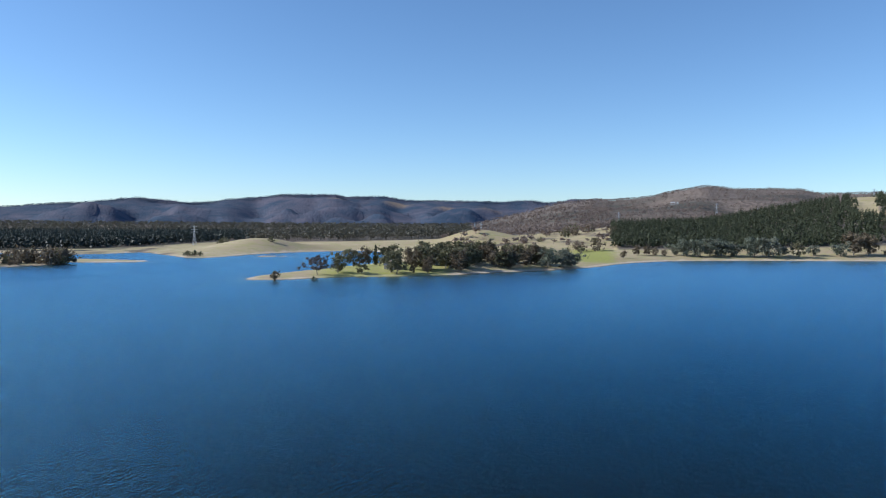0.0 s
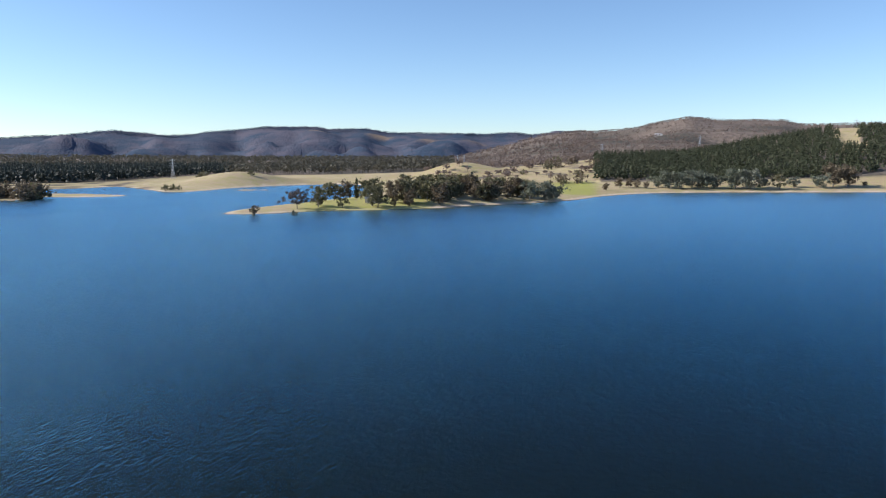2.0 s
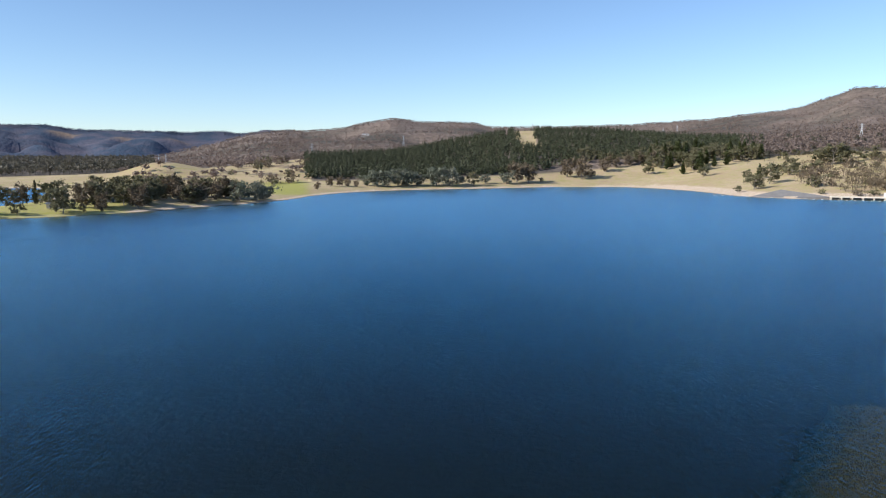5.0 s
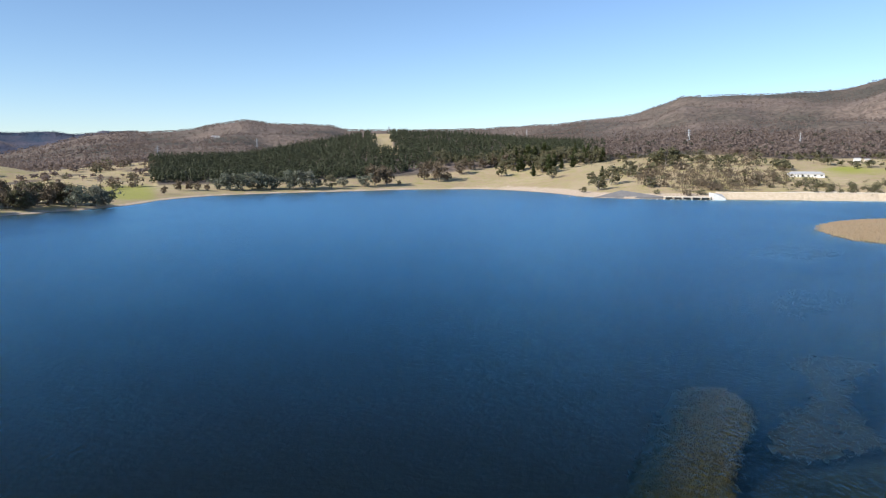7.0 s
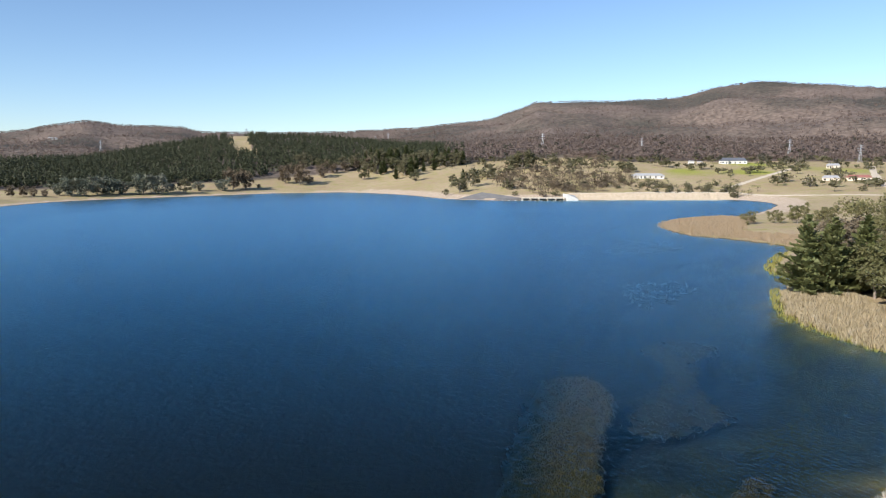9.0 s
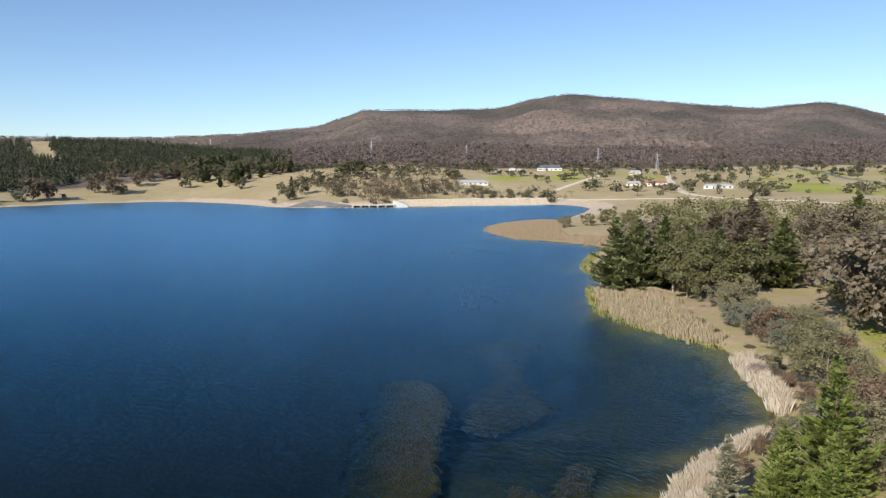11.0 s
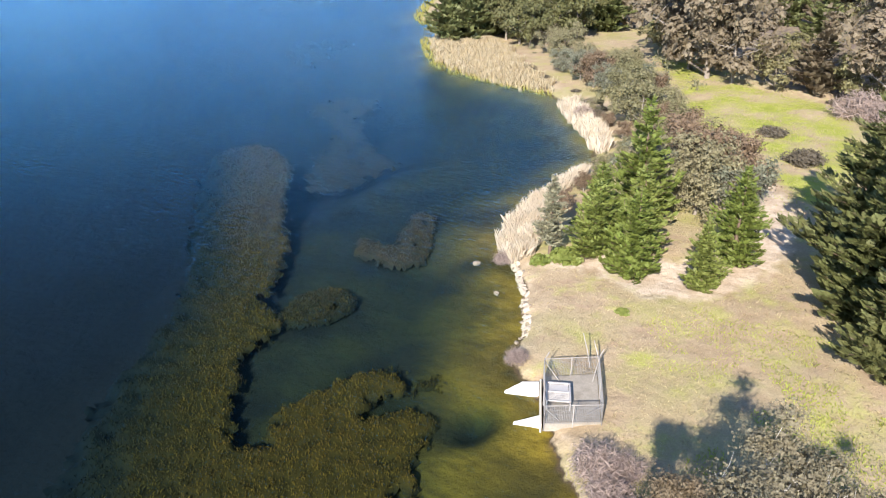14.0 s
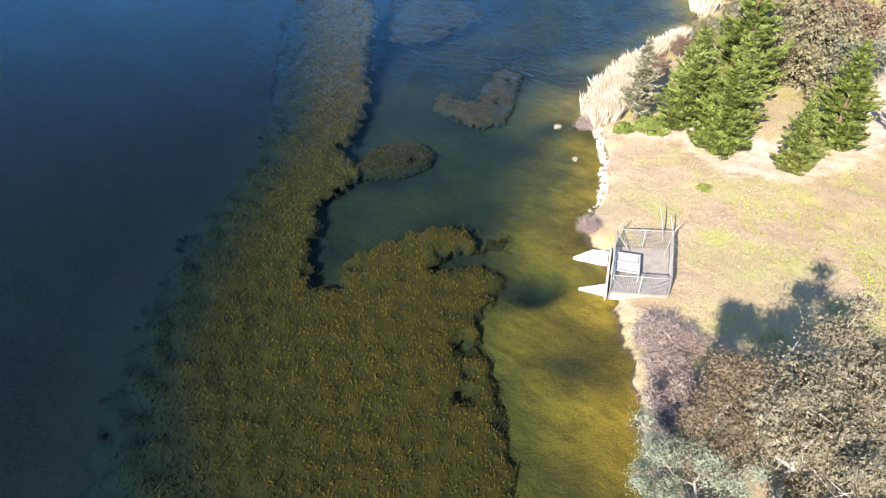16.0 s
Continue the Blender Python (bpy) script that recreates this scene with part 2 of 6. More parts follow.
GREY_LEAF = leafy("wattle_leaf", (0.156, 0.169, 0.124), (0.215, 0.216, 0.169), (0.115, 0.128, 0.086))
PINE_LEAF = leafy("pine_needles", (0.072, 0.090, 0.030), (0.100, 0.114, 0.044), (0.050, 0.066, 0.022))
GROVE_LEAF = leafy("grove_gum_leaf", (0.193, 0.182, 0.078), (0.255, 0.225, 0.115), (0.147, 0.145, 0.057), cut=3.4, gap=0.42)
GROVE_BROWN_LEAF = leafy("grove_casuarina_leaf", (0.196, 0.156, 0.101), (0.247, 0.198, 0.136), (0.152, 0.127, 0.076), cut=3.4, gap=0.42)
GROVE_PINE_LEAF = leafy("grove_pine_leaf", (0.136, 0.152, 0.053), (0.182, 0.189, 0.076), (0.097, 0.113, 0.037), cut=3.4, gap=0.44)
OLIVE_LEAF = leafy("olive_gum_leaf", (0.132, 0.130, 0.050), (0.170, 0.158, 0.070), (0.098, 0.104, 0.038), cut=4.0)
NEAR_GUM_LEAF = leafy("near_gum_leaf", (0.215, 0.200, 0.100), (0.285, 0.250, 0.150), (0.168, 0.162, 0.076), cut=5.0)
NEAR_BROWN_LEAF = leafy("near_casuarina_leaf", (0.205, 0.142, 0.090), (0.262, 0.188, 0.124), (0.160, 0.116, 0.072), cut=5.5)
NEAR_GREY_LEAF = leafy("near_wattle_leaf", (0.180, 0.186, 0.126), (0.245, 0.242, 0.172), (0.135, 0.144, 0.090), cut=5.5)
NEAR_PINE_LEAF = leafy("near_pine_needles", (0.119, 0.130, 0.042), (0.162, 0.162, 0.061), (0.081, 0.094, 0.030), cut=8.0, gap=0.44)
NEAR_BRIGHT_LEAF = leafy("near_young_needles", (0.165, 0.201, 0.040), (0.222, 0.248, 0.062), (0.114, 0.150, 0.030), cut=8.0, gap=0.44)
FINE_GUM_LEAF = leafy("fine_gum_leaf", (0.222, 0.191, 0.121), (0.293, 0.253, 0.172), (0.172, 0.155, 0.090), cut=17.0, gap=0.40)
FINE_BROWN_LEAF = leafy("fine_casuarina_leaf", (0.180, 0.134, 0.082), (0.234, 0.178, 0.110), (0.142, 0.110, 0.065), cut=18.0, gap=0.40)
FINE_GREY_LEAF = leafy("fine_wattle_leaf", (0.237, 0.256, 0.175), (0.319, 0.338, 0.244), (0.175, 0.198, 0.125), cut=17.0, gap=0.40)
# Near-black copy of the plantation needles, with shade put into the colour.
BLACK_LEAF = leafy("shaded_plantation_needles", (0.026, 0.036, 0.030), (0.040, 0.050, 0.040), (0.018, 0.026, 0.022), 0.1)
DOME_LEAF = leafy("dome_bush_leaf", (0.135, 0.112, 0.080), (0.175, 0.148, 0.110), (0.105, 0.090, 0.060), cut=7.5)
OAK_TWIG = leafy("bare_oak_twigs", (0.105, 0.080, 0.072), (0.140, 0.108, 0.096), (0.075, 0.058, 0.052), 0.0)
SPIT_REED = leafy("tan_spit_reed", (0.46, 0.35, 0.225), (0.56, 0.455, 0.325), (0.37, 0.265, 0.155), 0.4)
PALE_PINE_LEAF = leafy("greyish_needles", (0.290, 0.275, 0.175), (0.350, 0.325, 0.220), (0.225, 0.220, 0.135), cut=8.0, gap=0.44)
DARK_LEAF = leafy("plantation_needles", (0.043, 0.051, 0.024), (0.064, 0.071, 0.034), (0.030, 0.037, 0.017), 0.12)
FAR_GUM_LEAF = leafy("far_gum_leaf", (0.206, 0.157, 0.132), (0.259, 0.198, 0.167), (0.165, 0.134, 0.111), 0.4)
VALLEY_LEAF = leafy("valley_gum_leaf", (0.086, 0.080, 0.056), (0.120, 0.104, 0.078), (0.066, 0.066, 0.044), 0.3)
# Far foliage: its blue is aerial haze put into the leaf colour.
HAZE_LEAF = leafy("haze_tinted_leaf", (0.057, 0.075, 0.112), (0.099, 0.104, 0.135), (0.044, 0.062, 0.088), 0.3)
TWIG = leafy("bare_twigs", (0.27, 0.205, 0.175), (0.34, 0.265, 0.225), (0.20, 0.150, 0.130), 0.0)
REED = leafy("dry_reed", (0.640, 0.545, 0.410), (0.760, 0.680, 0.560), (0.510, 0.425, 0.300), 0.4)
TAN_REED = leafy("tan_bank_reed", (0.52, 0.425, 0.275), (0.62, 0.530, 0.385), (0.42, 0.350, 0.190), 0.4)
RUSH = leafy("green_rush", (0.30, 0.28, 0.07), (0.42, 0.36, 0.12), (0.22, 0.22, 0.05), 0.25)
GRASS = leafy("dry_grass", (0.45, 0.355, 0.225), (0.52, 0.425, 0.285), (0.36, 0.325, 0.135), 0.4)
LUSH = leafy("green_herb", (0.36, 0.40, 0.07), (0.44, 0.45, 0.10), (0.28, 0.34, 0.05), 0.4)
CONCRETE = plain("pale_concrete", (0.48, 0.42, 0.33), (0.66, 0.60, 0.50), 0.4, 0.9, bump=0.01)
WHITE_CONCRETE = plain("white_concrete", (0.62, 0.58, 0.52), (0.78, 0.745, 0.69), 1.2, 0.85, bump=0.01)
RIPRAP = plain("dam_stone", (0.42, 0.33, 0.22), (0.60, 0.50, 0.37), 0.5, 0.95, bump=0.1)
WHITE_WALL = plain("white_wall", (0.50, 0.485, 0.455), (0.62, 0.605, 0.575), 0.8, 0.7)
CREAM_WALL = plain("cream_wall", (0.58, 0.50, 0.40), (0.66, 0.58, 0.48), 0.8, 0.8)
STEEL = plain("galvanised_steel", (0.42, 0.43, 0.44), (0.58, 0.59, 0.60), 2.0, 0.45, 0.6, 0.0)
TRACK = plain("gravel_track", (0.50, 0.42, 0.31), (0.64, 0.56, 0.44), 0.3, 0.95)
TAR = plain("road_tar", (0.13, 0.125, 0.125), (0.18, 0.175, 0.17), 0.3, 0.9)
GLASS = plain("dark_window", (0.03, 0.035, 0.04), (0.05, 0.055, 0.06), 1.0, 0.1, bump=0)


def roofing(name, a, b):
    return plain(name, a, b, 0.6, 0.45, 0.0, 0.02)


GREY_ROOF = roofing("grey_roof", (0.10, 0.11, 0.13), (0.14, 0.15, 0.17))
RED_ROOF = roofing("red_roof", (0.30, 0.12, 0.09), (0.36, 0.16, 0.12))
WHITE_ROOF = roofing("white_roof", (0.34, 0.34, 0.345), (0.46, 0.46, 0.46))


# ---- mesh helpers ----
def np_mesh(name, verts, faces, material, tint=None, smooth=False):
    """A mesh from arrays of corners and of equal-sided faces."""
    verts, faces = np.asarray(verts, np.float32), np.asarray(faces, np.int32)
    me = bpy.data.meshes.new(name)
    me.vertices.add(len(verts))
    me.vertices.foreach_set("co", verts.ravel())
    n = faces.shape[1]
    me.loops.add(faces.size)
    me.loops.foreach_set("vertex_index", faces.ravel())
    me.polygons.add(len(faces))
    me.polygons.foreach_set("loop_start", np.arange(0, faces.size, n, dtype=np.int32))
    me.polygons.foreach_set("loop_total", np.full(len(faces), n, np.int32))
    if smooth:
        me.polygons.foreach_set("use_smooth", np.ones(len(faces), bool))
    if tint is not None:
        me.attributes.new("tint", "FLOAT", "POINT").data.foreach_set("value", np.asarray(tint, np.float32))
    me.update()
    me.validate()
    if material:
        me.materials.append(material)
    return me


def child(name, me, parent, label=""):
    ob = new(name, me)
    ob.parent = parent
    return tagged(ob, label)


def from_bm(name, bm, material):
    me = bpy.data.meshes.new(name)
    bm.to_mesh(me)
    bm.free()
    me.materials.append(material)
    return me


def part(name, bm, material, parent, label=""):
    return child(name, from_bm(name, bm, material), parent, label)


def box(bm, size, at, turn=None):
    m = Matrix.Translation(at) @ (turn or Matrix()) @ Matrix.Diagonal((*size, 1))
    return bmesh.ops.create_cube(bm, size=1.0, matrix=m)["verts"]


def beam(bm, a, b, w):
    """A square bar from a to b."""
    a, b = Vector(a), Vector(b)
    turn = (b - a).to_track_quat("Z", "Y").to_matrix().to_4x4()
    box(bm, (w, w, (b - a).length), (a + b) / 2, turn)


def tube(points, radii, sides=6):
    """Corners and faces of a tapered tube along the points."""
    pts, out = np.asarray(points, float), []
    ways = np.gradient(pts, axis=0)
    for p, w, r in zip(pts, ways, radii):
        w = w / (np.linalg.norm(w) + 1e-9)
        u = np.cross(w, (0.31, 0.95, 0.05))
        u /= np.linalg.norm(u) + 1e-9
        v = np.cross(w, u)
        a = np.arange(sides) * 2 * np.pi / sides
        out.append(p + r * (np.cos(a)[:, None] * u + np.sin(a)[:, None] * v))
    n = len(pts)
    i, j = np.meshgrid(np.arange(n - 1), np.arange(sides), indexing="ij")
    k = (j + 1) % sides
    f = np.stack([i * sides + j, i * sides + k, (i + 1) * sides + k, (i + 1) * sides + j], -1).reshape(-1, 4)
    return np.concatenate(out), f


def joined(pieces):
    verts, faces, n = [], [], 0
    for v, f in pieces:
        verts.append(v)
        faces.append(f + n)
        n += len(v)
    return np.concatenate(verts), np.concatenate(faces)


def sprays(rng, at, out, size, slim=0.5, flat=0.5):
    """Leaf sprays: a bent four-cornered blade at each place, facing roughly outward."""
    n = len(at)
    nrm = out * flat + rng.normal(size=(n, 3)) * (1.15 - flat)
    nrm /= np.linalg.norm(nrm, axis=1, keepdims=True) + 1e-9
    u = np.cross(nrm, rng.normal(size=(n, 3)))
    u /= np.linalg.norm(u, axis=1, keepdims=True) + 1e-9
    v = np.cross(nrm, u)
    s = np.broadcast_to(np.asarray(size, float), (n,))[:, None] * rng.uniform(0.6, 1.4, (n, 1))
    w = s * slim * rng.uniform(0.7, 1.3, (n, 1))
    q = np.stack([at - u * s * 0.5, at + v * w * 0.5 + nrm * s * 0.12, at + u * s * 0.5, at - v * w * 0.5 + nrm * s * 0.12], 1)
    return q.reshape(-1, 3), np.arange(4 * n).reshape(-1, 4)


def fronds(rng, at, way, size, slim):
    """Needle sprays that lie along the given ways, spread flat like a bough."""
    n = len(at)
    way = way / (np.linalg.norm(way, axis=1, keepdims=True) + 1e-9)
    up = np.array((0, 0, 1.0)) + rng.normal(0, 0.45, (n, 3))
    v = np.cross(up, way)
    v /= np.linalg.norm(v, axis=1, keepdims=True) + 1e-9
    s = np.broadcast_to(np.asarray(size, float), (n,))[:, None] * rng.uniform(0.6, 1.4, (n, 1))
    w = s * slim
    q = np.stack([at - way * s * 0.4, at + v * w * 0.5, at + way * s * 0.6, at - v * w * 0.5], 1)
    return q.reshape(-1, 3), np.arange(4 * n).reshape(-1, 4)


def bearing(b, d):
    return d * math.sin(radians(b)), d * math.cos(radians(b))


# ---- the lie of the land ----
NEAR_BANK = [(-260, -140), (-120, -80), (-40, -38), (0, -9), (12, 1.5), (19.7, 8.4), (23.7, 11.9), (26.1, 14), (28.1, 16.5), (30.2, 18.7),
             (32.6, 20.6), (32.8, 22.9), (34.3, 24.1), (38, 25.6), (41.4, 28.1), (44, 30.2), (46.9, 32.9), (48.6, 35), (52, 37.5), (60, 39.5), (70, 40.5), (79, 44),
             (85, 48.5), (91, 54.5), (97, 59.7), (102.6, 67.8), (104, 79.7), (107, 89), (113, 100.6), (131, 118), (149, 132.6), (156, 145.5)]
SPIT_BANK = [(185, 168), (206, 185), (208, 200), (206, 218), (204, 236), (221, 268.6), (247, 295), (281, 307), (308, 308), (372, 350), (428, 397), (452, 440),
             (445, 470), (400, 484), (320, 508), (283, 524), (262, 532), (240, 562)]
FAR_BANK = [(236, 600), (233, 661), (212, 728), (190, 752), (150, 752), (116, 750), (57, 717), (-20, 676), (-69, 634), (-96, 575), (-105, 516), (-118, 470),
            (-136, 440), (-150, 414), (-163, 384), (-186, 356), (-206, 340), (-218, 322), (-227, 304), (-244, 297), (-255, 325), (-259, 362),
            (-259.5, 394), (-262, 430), (-270, 500), (-310, 590), (-380, 690)]
LEFT_BANK = [(-424, 682), (-447, 608), (-445, 543), (-434, 507), (-437, 468), (-490, 495), (-535, 521), (-570, 533), (-567, 487), (-590, 458), (-680, 440),
             (-900, 400), (-900, 360), (-640, 392), (-500, 408), (-470, 414), (-424, 410), (-436, 384), (-460, 364), (-447, 350), (-447, 306),
             (-480, 220), (-560, 80), (-480, -100)]


def rounded(points, closed=True, steps=4):
    """A smooth line through the points."""
    p = np.array(points, float)
    a, b, c, d = np.roll(p, 1, 0), p, np.roll(p, -1, 0), np.roll(p, -2, 0)
    t = (np.arange(steps) / steps)[None, :, None]
    a, b, c, d = (q[:, None] for q in (a, b, c, d))
    out = 0.5 * (2 * b + (c - a) * t + (2 * a - 5 * b + 4 * c - d) * t**2 + (3 * b - a - 3 * c + d) * t**3)
    return out.reshape(-1, 2)


SHORE = rounded(NEAR_BANK + SPIT_BANK + FAR_BANK + LEFT_BANK)


def side_of(poly, x, y):
    """Metres from the outline of poly, positive inside."""
    x, y = np.asarray(x, float), np.asarray(y, float)
    out = np.empty(x.shape)
    a, b = poly, np.roll(poly, -1, 0)
    ab = b - a
    ll = (ab**2).sum(1) + 1e-12
    for s in range(0, len(x), 8000):
        px, py = x[s:s + 8000, None], y[s:s + 8000, None]
        k = np.clip(((px - a[:, 0]) * ab[:, 0] + (py - a[:, 1]) * ab[:, 1]) / ll, 0, 1)
        dist = np.sqrt(((px - a[:, 0] - k * ab[:, 0]) ** 2 + (py - a[:, 1] - k * ab[:, 1]) ** 2).min(1))
        cross = ((a[:, 1] > py) != (b[:, 1] > py)) & (px < a[:, 0] + (py - a[:, 1]) * ab[:, 0] / np.where(ab[:, 1] == 0, 1e-9, ab[:, 1]))
        out[s:s + 8000] = np.where(cross.sum(1) % 2 == 1, dist, -dist)
    return out


def waves(x, y, scale, seed=0):
    """Soft unevenness from a few crossing waves, about -1 to 1."""
    rng = np.random.default_rng(seed)
    out = np.zeros(np.shape(x))
    for k in range(7):
        a, f = rng.uniform(0, 6.28), rng.uniform(0.6, 1.9) / scale
        out += np.sin((x * np.cos(a) + y * np.sin(a)) * f * 6.28 + rng.uniform(0, 6.28) + 1.5 * np.sin((y * np.cos(a) - x * np.sin(a)) * f * 2.1 + k))
    return out / 3.6


RINGS = np.array([300, 500, 700, 850, 1000, 1300, 2000, 3000.0])
LAND = [  # bearing, then heights at the distances above
    (-60, 1, 1, 1, 2, 3, 5, 9, 20), (-38, 1, 1, 2, 3, 4, 6, 10, 25), (-20, 1, 4, 5, 8, 11, 13, 18, 35), (-14, 1, 3, 5, 15, 21, 22, 25, 50),
    (-10, 1, 2, 6, 19, 30, 30, 34, 80), (-4, 1, 2, 6, 17, 29, 40, 50, 120)]
LAND_EAST = [
    (6, 1, 2, 4, 17, 39, 76, 70, 110), (12, 1, 2, 3, 15, 38, 76, 80, 120), (17, 1, 2, 4, 15, 35, 66, 85, 120), (24, 1, 3, 12, 24, 33, 56, 110, 140),
    (32, 2, 4, 18, 33, 48, 68, 130, 150), (44, 2, 5, 13, 26, 34, 58, 120, 150), (60, 2, 7, 14, 21, 33, 58, 115, 150), (110, 3, 7, 12, 18, 26, 45, 90, 120),
    (240, 3, 6, 10, 14, 20, 30, 60, 100)]
TABLE = np.array([(-120, 3, 5, 6, 8, 10, 15, 30, 60)] + LAND + LAND_EAST, float)
FAR_RIDGE = np.array([(-120, 1.5), (-70, 1.4), (-55, 1.20), (-53, 1.39), (-50, 1.64), (-46.8, 2.06), (-45.5, 1.95), (-43.0, 1.74), (-41.4, 1.80), (-40.3, 2.0), (-36.7, 2.38), (-34.4, 2.5),
                      (-32.0, 2.5), (-31.3, 2.34), (-28.4, 2.45), (-26.7, 2.13), (-24.2, 2.07), (-20, 2.07), (-16.4, 2.13), (-15.5, 1.98), (-13.4, 2.21),
                      (-11.7, 2.28), (-8, 1.8), (0, 1.5), (240, 1.5)])
NEAR_RIDGE = np.array([(-120, 0), (-22, 0.0), (-17, 1.2), (-14.5, 1.85), (-11.8, 2.15), (-10.5, 2.1), (-7.4, 2.4), (-5.6, 2.83), (-3.8, 3.13), (-1.7, 2.9), (2.6, 2.82), (3.9, 2.46),
                       (6, 2.45), (8.6, 2.45), (15, 2.62), (20.4, 2.95), (26, 3.6), (29.6, 4.86), (36, 4.86), (40.3, 5.02), (42.6, 5.65), (45.5, 6.02)])
NEAR_RIDGE_EAST = np.array([(49.5, 5.6), (53.5, 5.15), (59, 4.58), (63.3, 4.84), (65.2, 4.4), (67.3, 3.66), (70.4, 3.2), (75, 3.3), (95, 3.0), (120, 2.2), (180, 1.5), (240, 1.2)])
NEAR_RIDGE = np.concatenate([NEAR_RIDGE, NEAR_RIDGE_EAST])
HILLS = [  # bearing, distance, height, half-widths across and along
    (-37.6, 800, 19, 50, 60), (-21.0, 900, 17, 45, 55), (-21.5, 470, 6, 60, 40), (-30.5, 430, 3, 25, 25), (44.5, 905, 3, 40, 40), (7, 1330, 3, 40, 60)]


def soft_step(v, lo, hi):
    t = np.clip((v - lo) / (hi - lo), 0, 1)
    return t * t * (3 - 2 * t)


def bearing_of(x, y):
    b = np.degrees(np.arctan2(x, y))
    return np.where(b < -119, b + 360, b)


def shore_side(x, y):
    """Metres from the water's edge, positive on the land."""
    d = np.hypot(x, y)
    out = np.full(np.shape(x), 400.0)
    near = d < 1150
    out[near] = -side_of(SHORE, x[near], y[near])
    close = d < 260
    cx, cy = x[close], y[close]
    out[close] += (0.30 * waves(cx, cy, 3.4, 61) + 0.16 * waves(cx, cy, 1.3, 62) - 0.15) * soft_step(np.abs(out[close]), 4, 0.5)
    for b, r, w in ((-37.7, 668, 9), (-36.4, 672, 8), (-35.6, 675, 5)):
        cx, cy = bearing(b, r)
        out = np.maximum(out, w - np.hypot(x - cx, y - cy))
    return out


def land_z(x, y, side=None):
    """The height of the ground, and of the lake's bed."""
    x, y = np.atleast_1d(np.asarray(x, float)), np.atleast_1d(np.asarray(y, float))
    d, b = np.hypot(x, y), bearing_of(x, y)
    side = shore_side(x, y) if side is None else side
    col = np.interp(d, np.r_[0, RINGS], np.arange(len(RINGS) + 1))
    i = np.clip(col.astype(int), 0, len(RINGS) - 1)
    f = col - i
    cols = np.stack([np.interp(b, TABLE[:, 0], np.r_[TABLE[:, 1:].T[0][None] * 0.6, TABLE[:, 1:].T][k]) for k in range(len(RINGS) + 1)], -1)
    z = np.take_along_axis(cols, i[:, None], 1)[:, 0] * (1 - f) + np.take_along_axis(cols, i[:, None] + 1, 1)[:, 0] * f
    for hb, hd, hh, wa, wl in HILLS:
        s = (b - hb) * np.pi / 180 * hd
        z = z + hh * np.exp(-(s / wa) ** 2 - ((d - hd) / wl) ** 2)
    for ridge, at, reach, rough in ((FAR_RIDGE, 4300, 1700, 1.9), (NEAR_RIDGE, 2650, 1750, 1.0)):
        top = EYE + at * np.tan(np.radians(np.interp(b, ridge[:, 0], ridge[:, 1])))
        rise = np.clip(1 - (at - d) / reach, 0, 1)
        rise = np.where(d > at, 1 - 0.25 * np.clip((d - at) / 600, 0, 1), rise**1.25)
        spur = 1 + rough * (0.42 * (1 - rise) * waves(x, y, 800, 4) + 0.16 * (1 - rise) * waves(x, y, 260, 5))
        spine = np.abs(np.sin(np.radians(b) * 19 + 0.8 * waves(x, y, 900, 6))) * 0.65 + np.abs(np.sin(np.radians(b) * 47 + 1.0 * waves(x, y, 500, 7))) * 0.35
        gully = 0.52 * (rough - 1) * (1 - spine) * np.clip(rise * (1.02 - rise) * 3.2, 0, 1)
        z = np.maximum(z, (top - (6 if rough > 1.5 else 1)) * (rise * spur - gully))
    z = z + soft_step(d, 700, 1600) * 1.5 * waves(x, y, 150, 8)
    land = z * (1 - np.exp(-np.maximum(side, 0) / 55)) + 0.55 * (1 - np.exp(-np.maximum(side, 0) / np.where(d < 80, 0.6, 1.6))) + 0.12 * waves(x, y, 14, 2) * soft_step(side, 2, 8)
    s = np.maximum(-side, 0)
    steep = 1 + 0.55 * soft_step(y, 20, 28) * soft_step(d, 140, 90)
    bed = -np.minimum((0.05 * s + 0.0045 * s**2) * steep, 1.15 + 5.85 * soft_step(s, 17, 36)) - 0.05 * soft_step(s, 0, 0.6) + 0.08 * waves(x, y, 9, 6) * soft_step(s, 1.5, 6)
    bed = bed - 0.9 * np.exp(-((x - 27.6) ** 2 / 1.6**2 + (y - 21.8) ** 2 / 1.1**2))
    return np.where(side > 0, land, bed)


def one_z(x, y):
    return float(land_z([x], [y])[0])


def inside(poly, x, y):
    return side_of(rounded(poly, steps=3), np.atleast_1d(x), np.atleast_1d(y))


MEADOW = [(148, 70), (132, 62), (118, 53), (101, 44), (94, 37), (86, 27), (76, 22), (70, 17), (80, 12), (92, 14), (106, 18), (118, 26), (122, 33), (124, 43), (136, 52), (152, 64)]
BARE_PATCH = [(47, 31), (48.5, 26), (47.5, 21), (50.5, 16.5), (56, 15), (64, 15), (72, 18), (80, 22.5), (79, 24), (66, 19), (57, 19), (54, 22), (52, 27)]
GROVE = [(128, 110), (140, 101), (150, 92), (160, 86), (166, 80), (152, 67), (137, 54), (124, 43), (121, 31), (116, 15), (200, 10), (330, 60), (340, 180), (300, 225), (225, 185), (160, 135)]
DAM_LAWN = [(393, 555), (440, 590), (520, 640), (640, 665), (690, 600), (700, 520), (640, 470), (590, 520), (500, 560)]


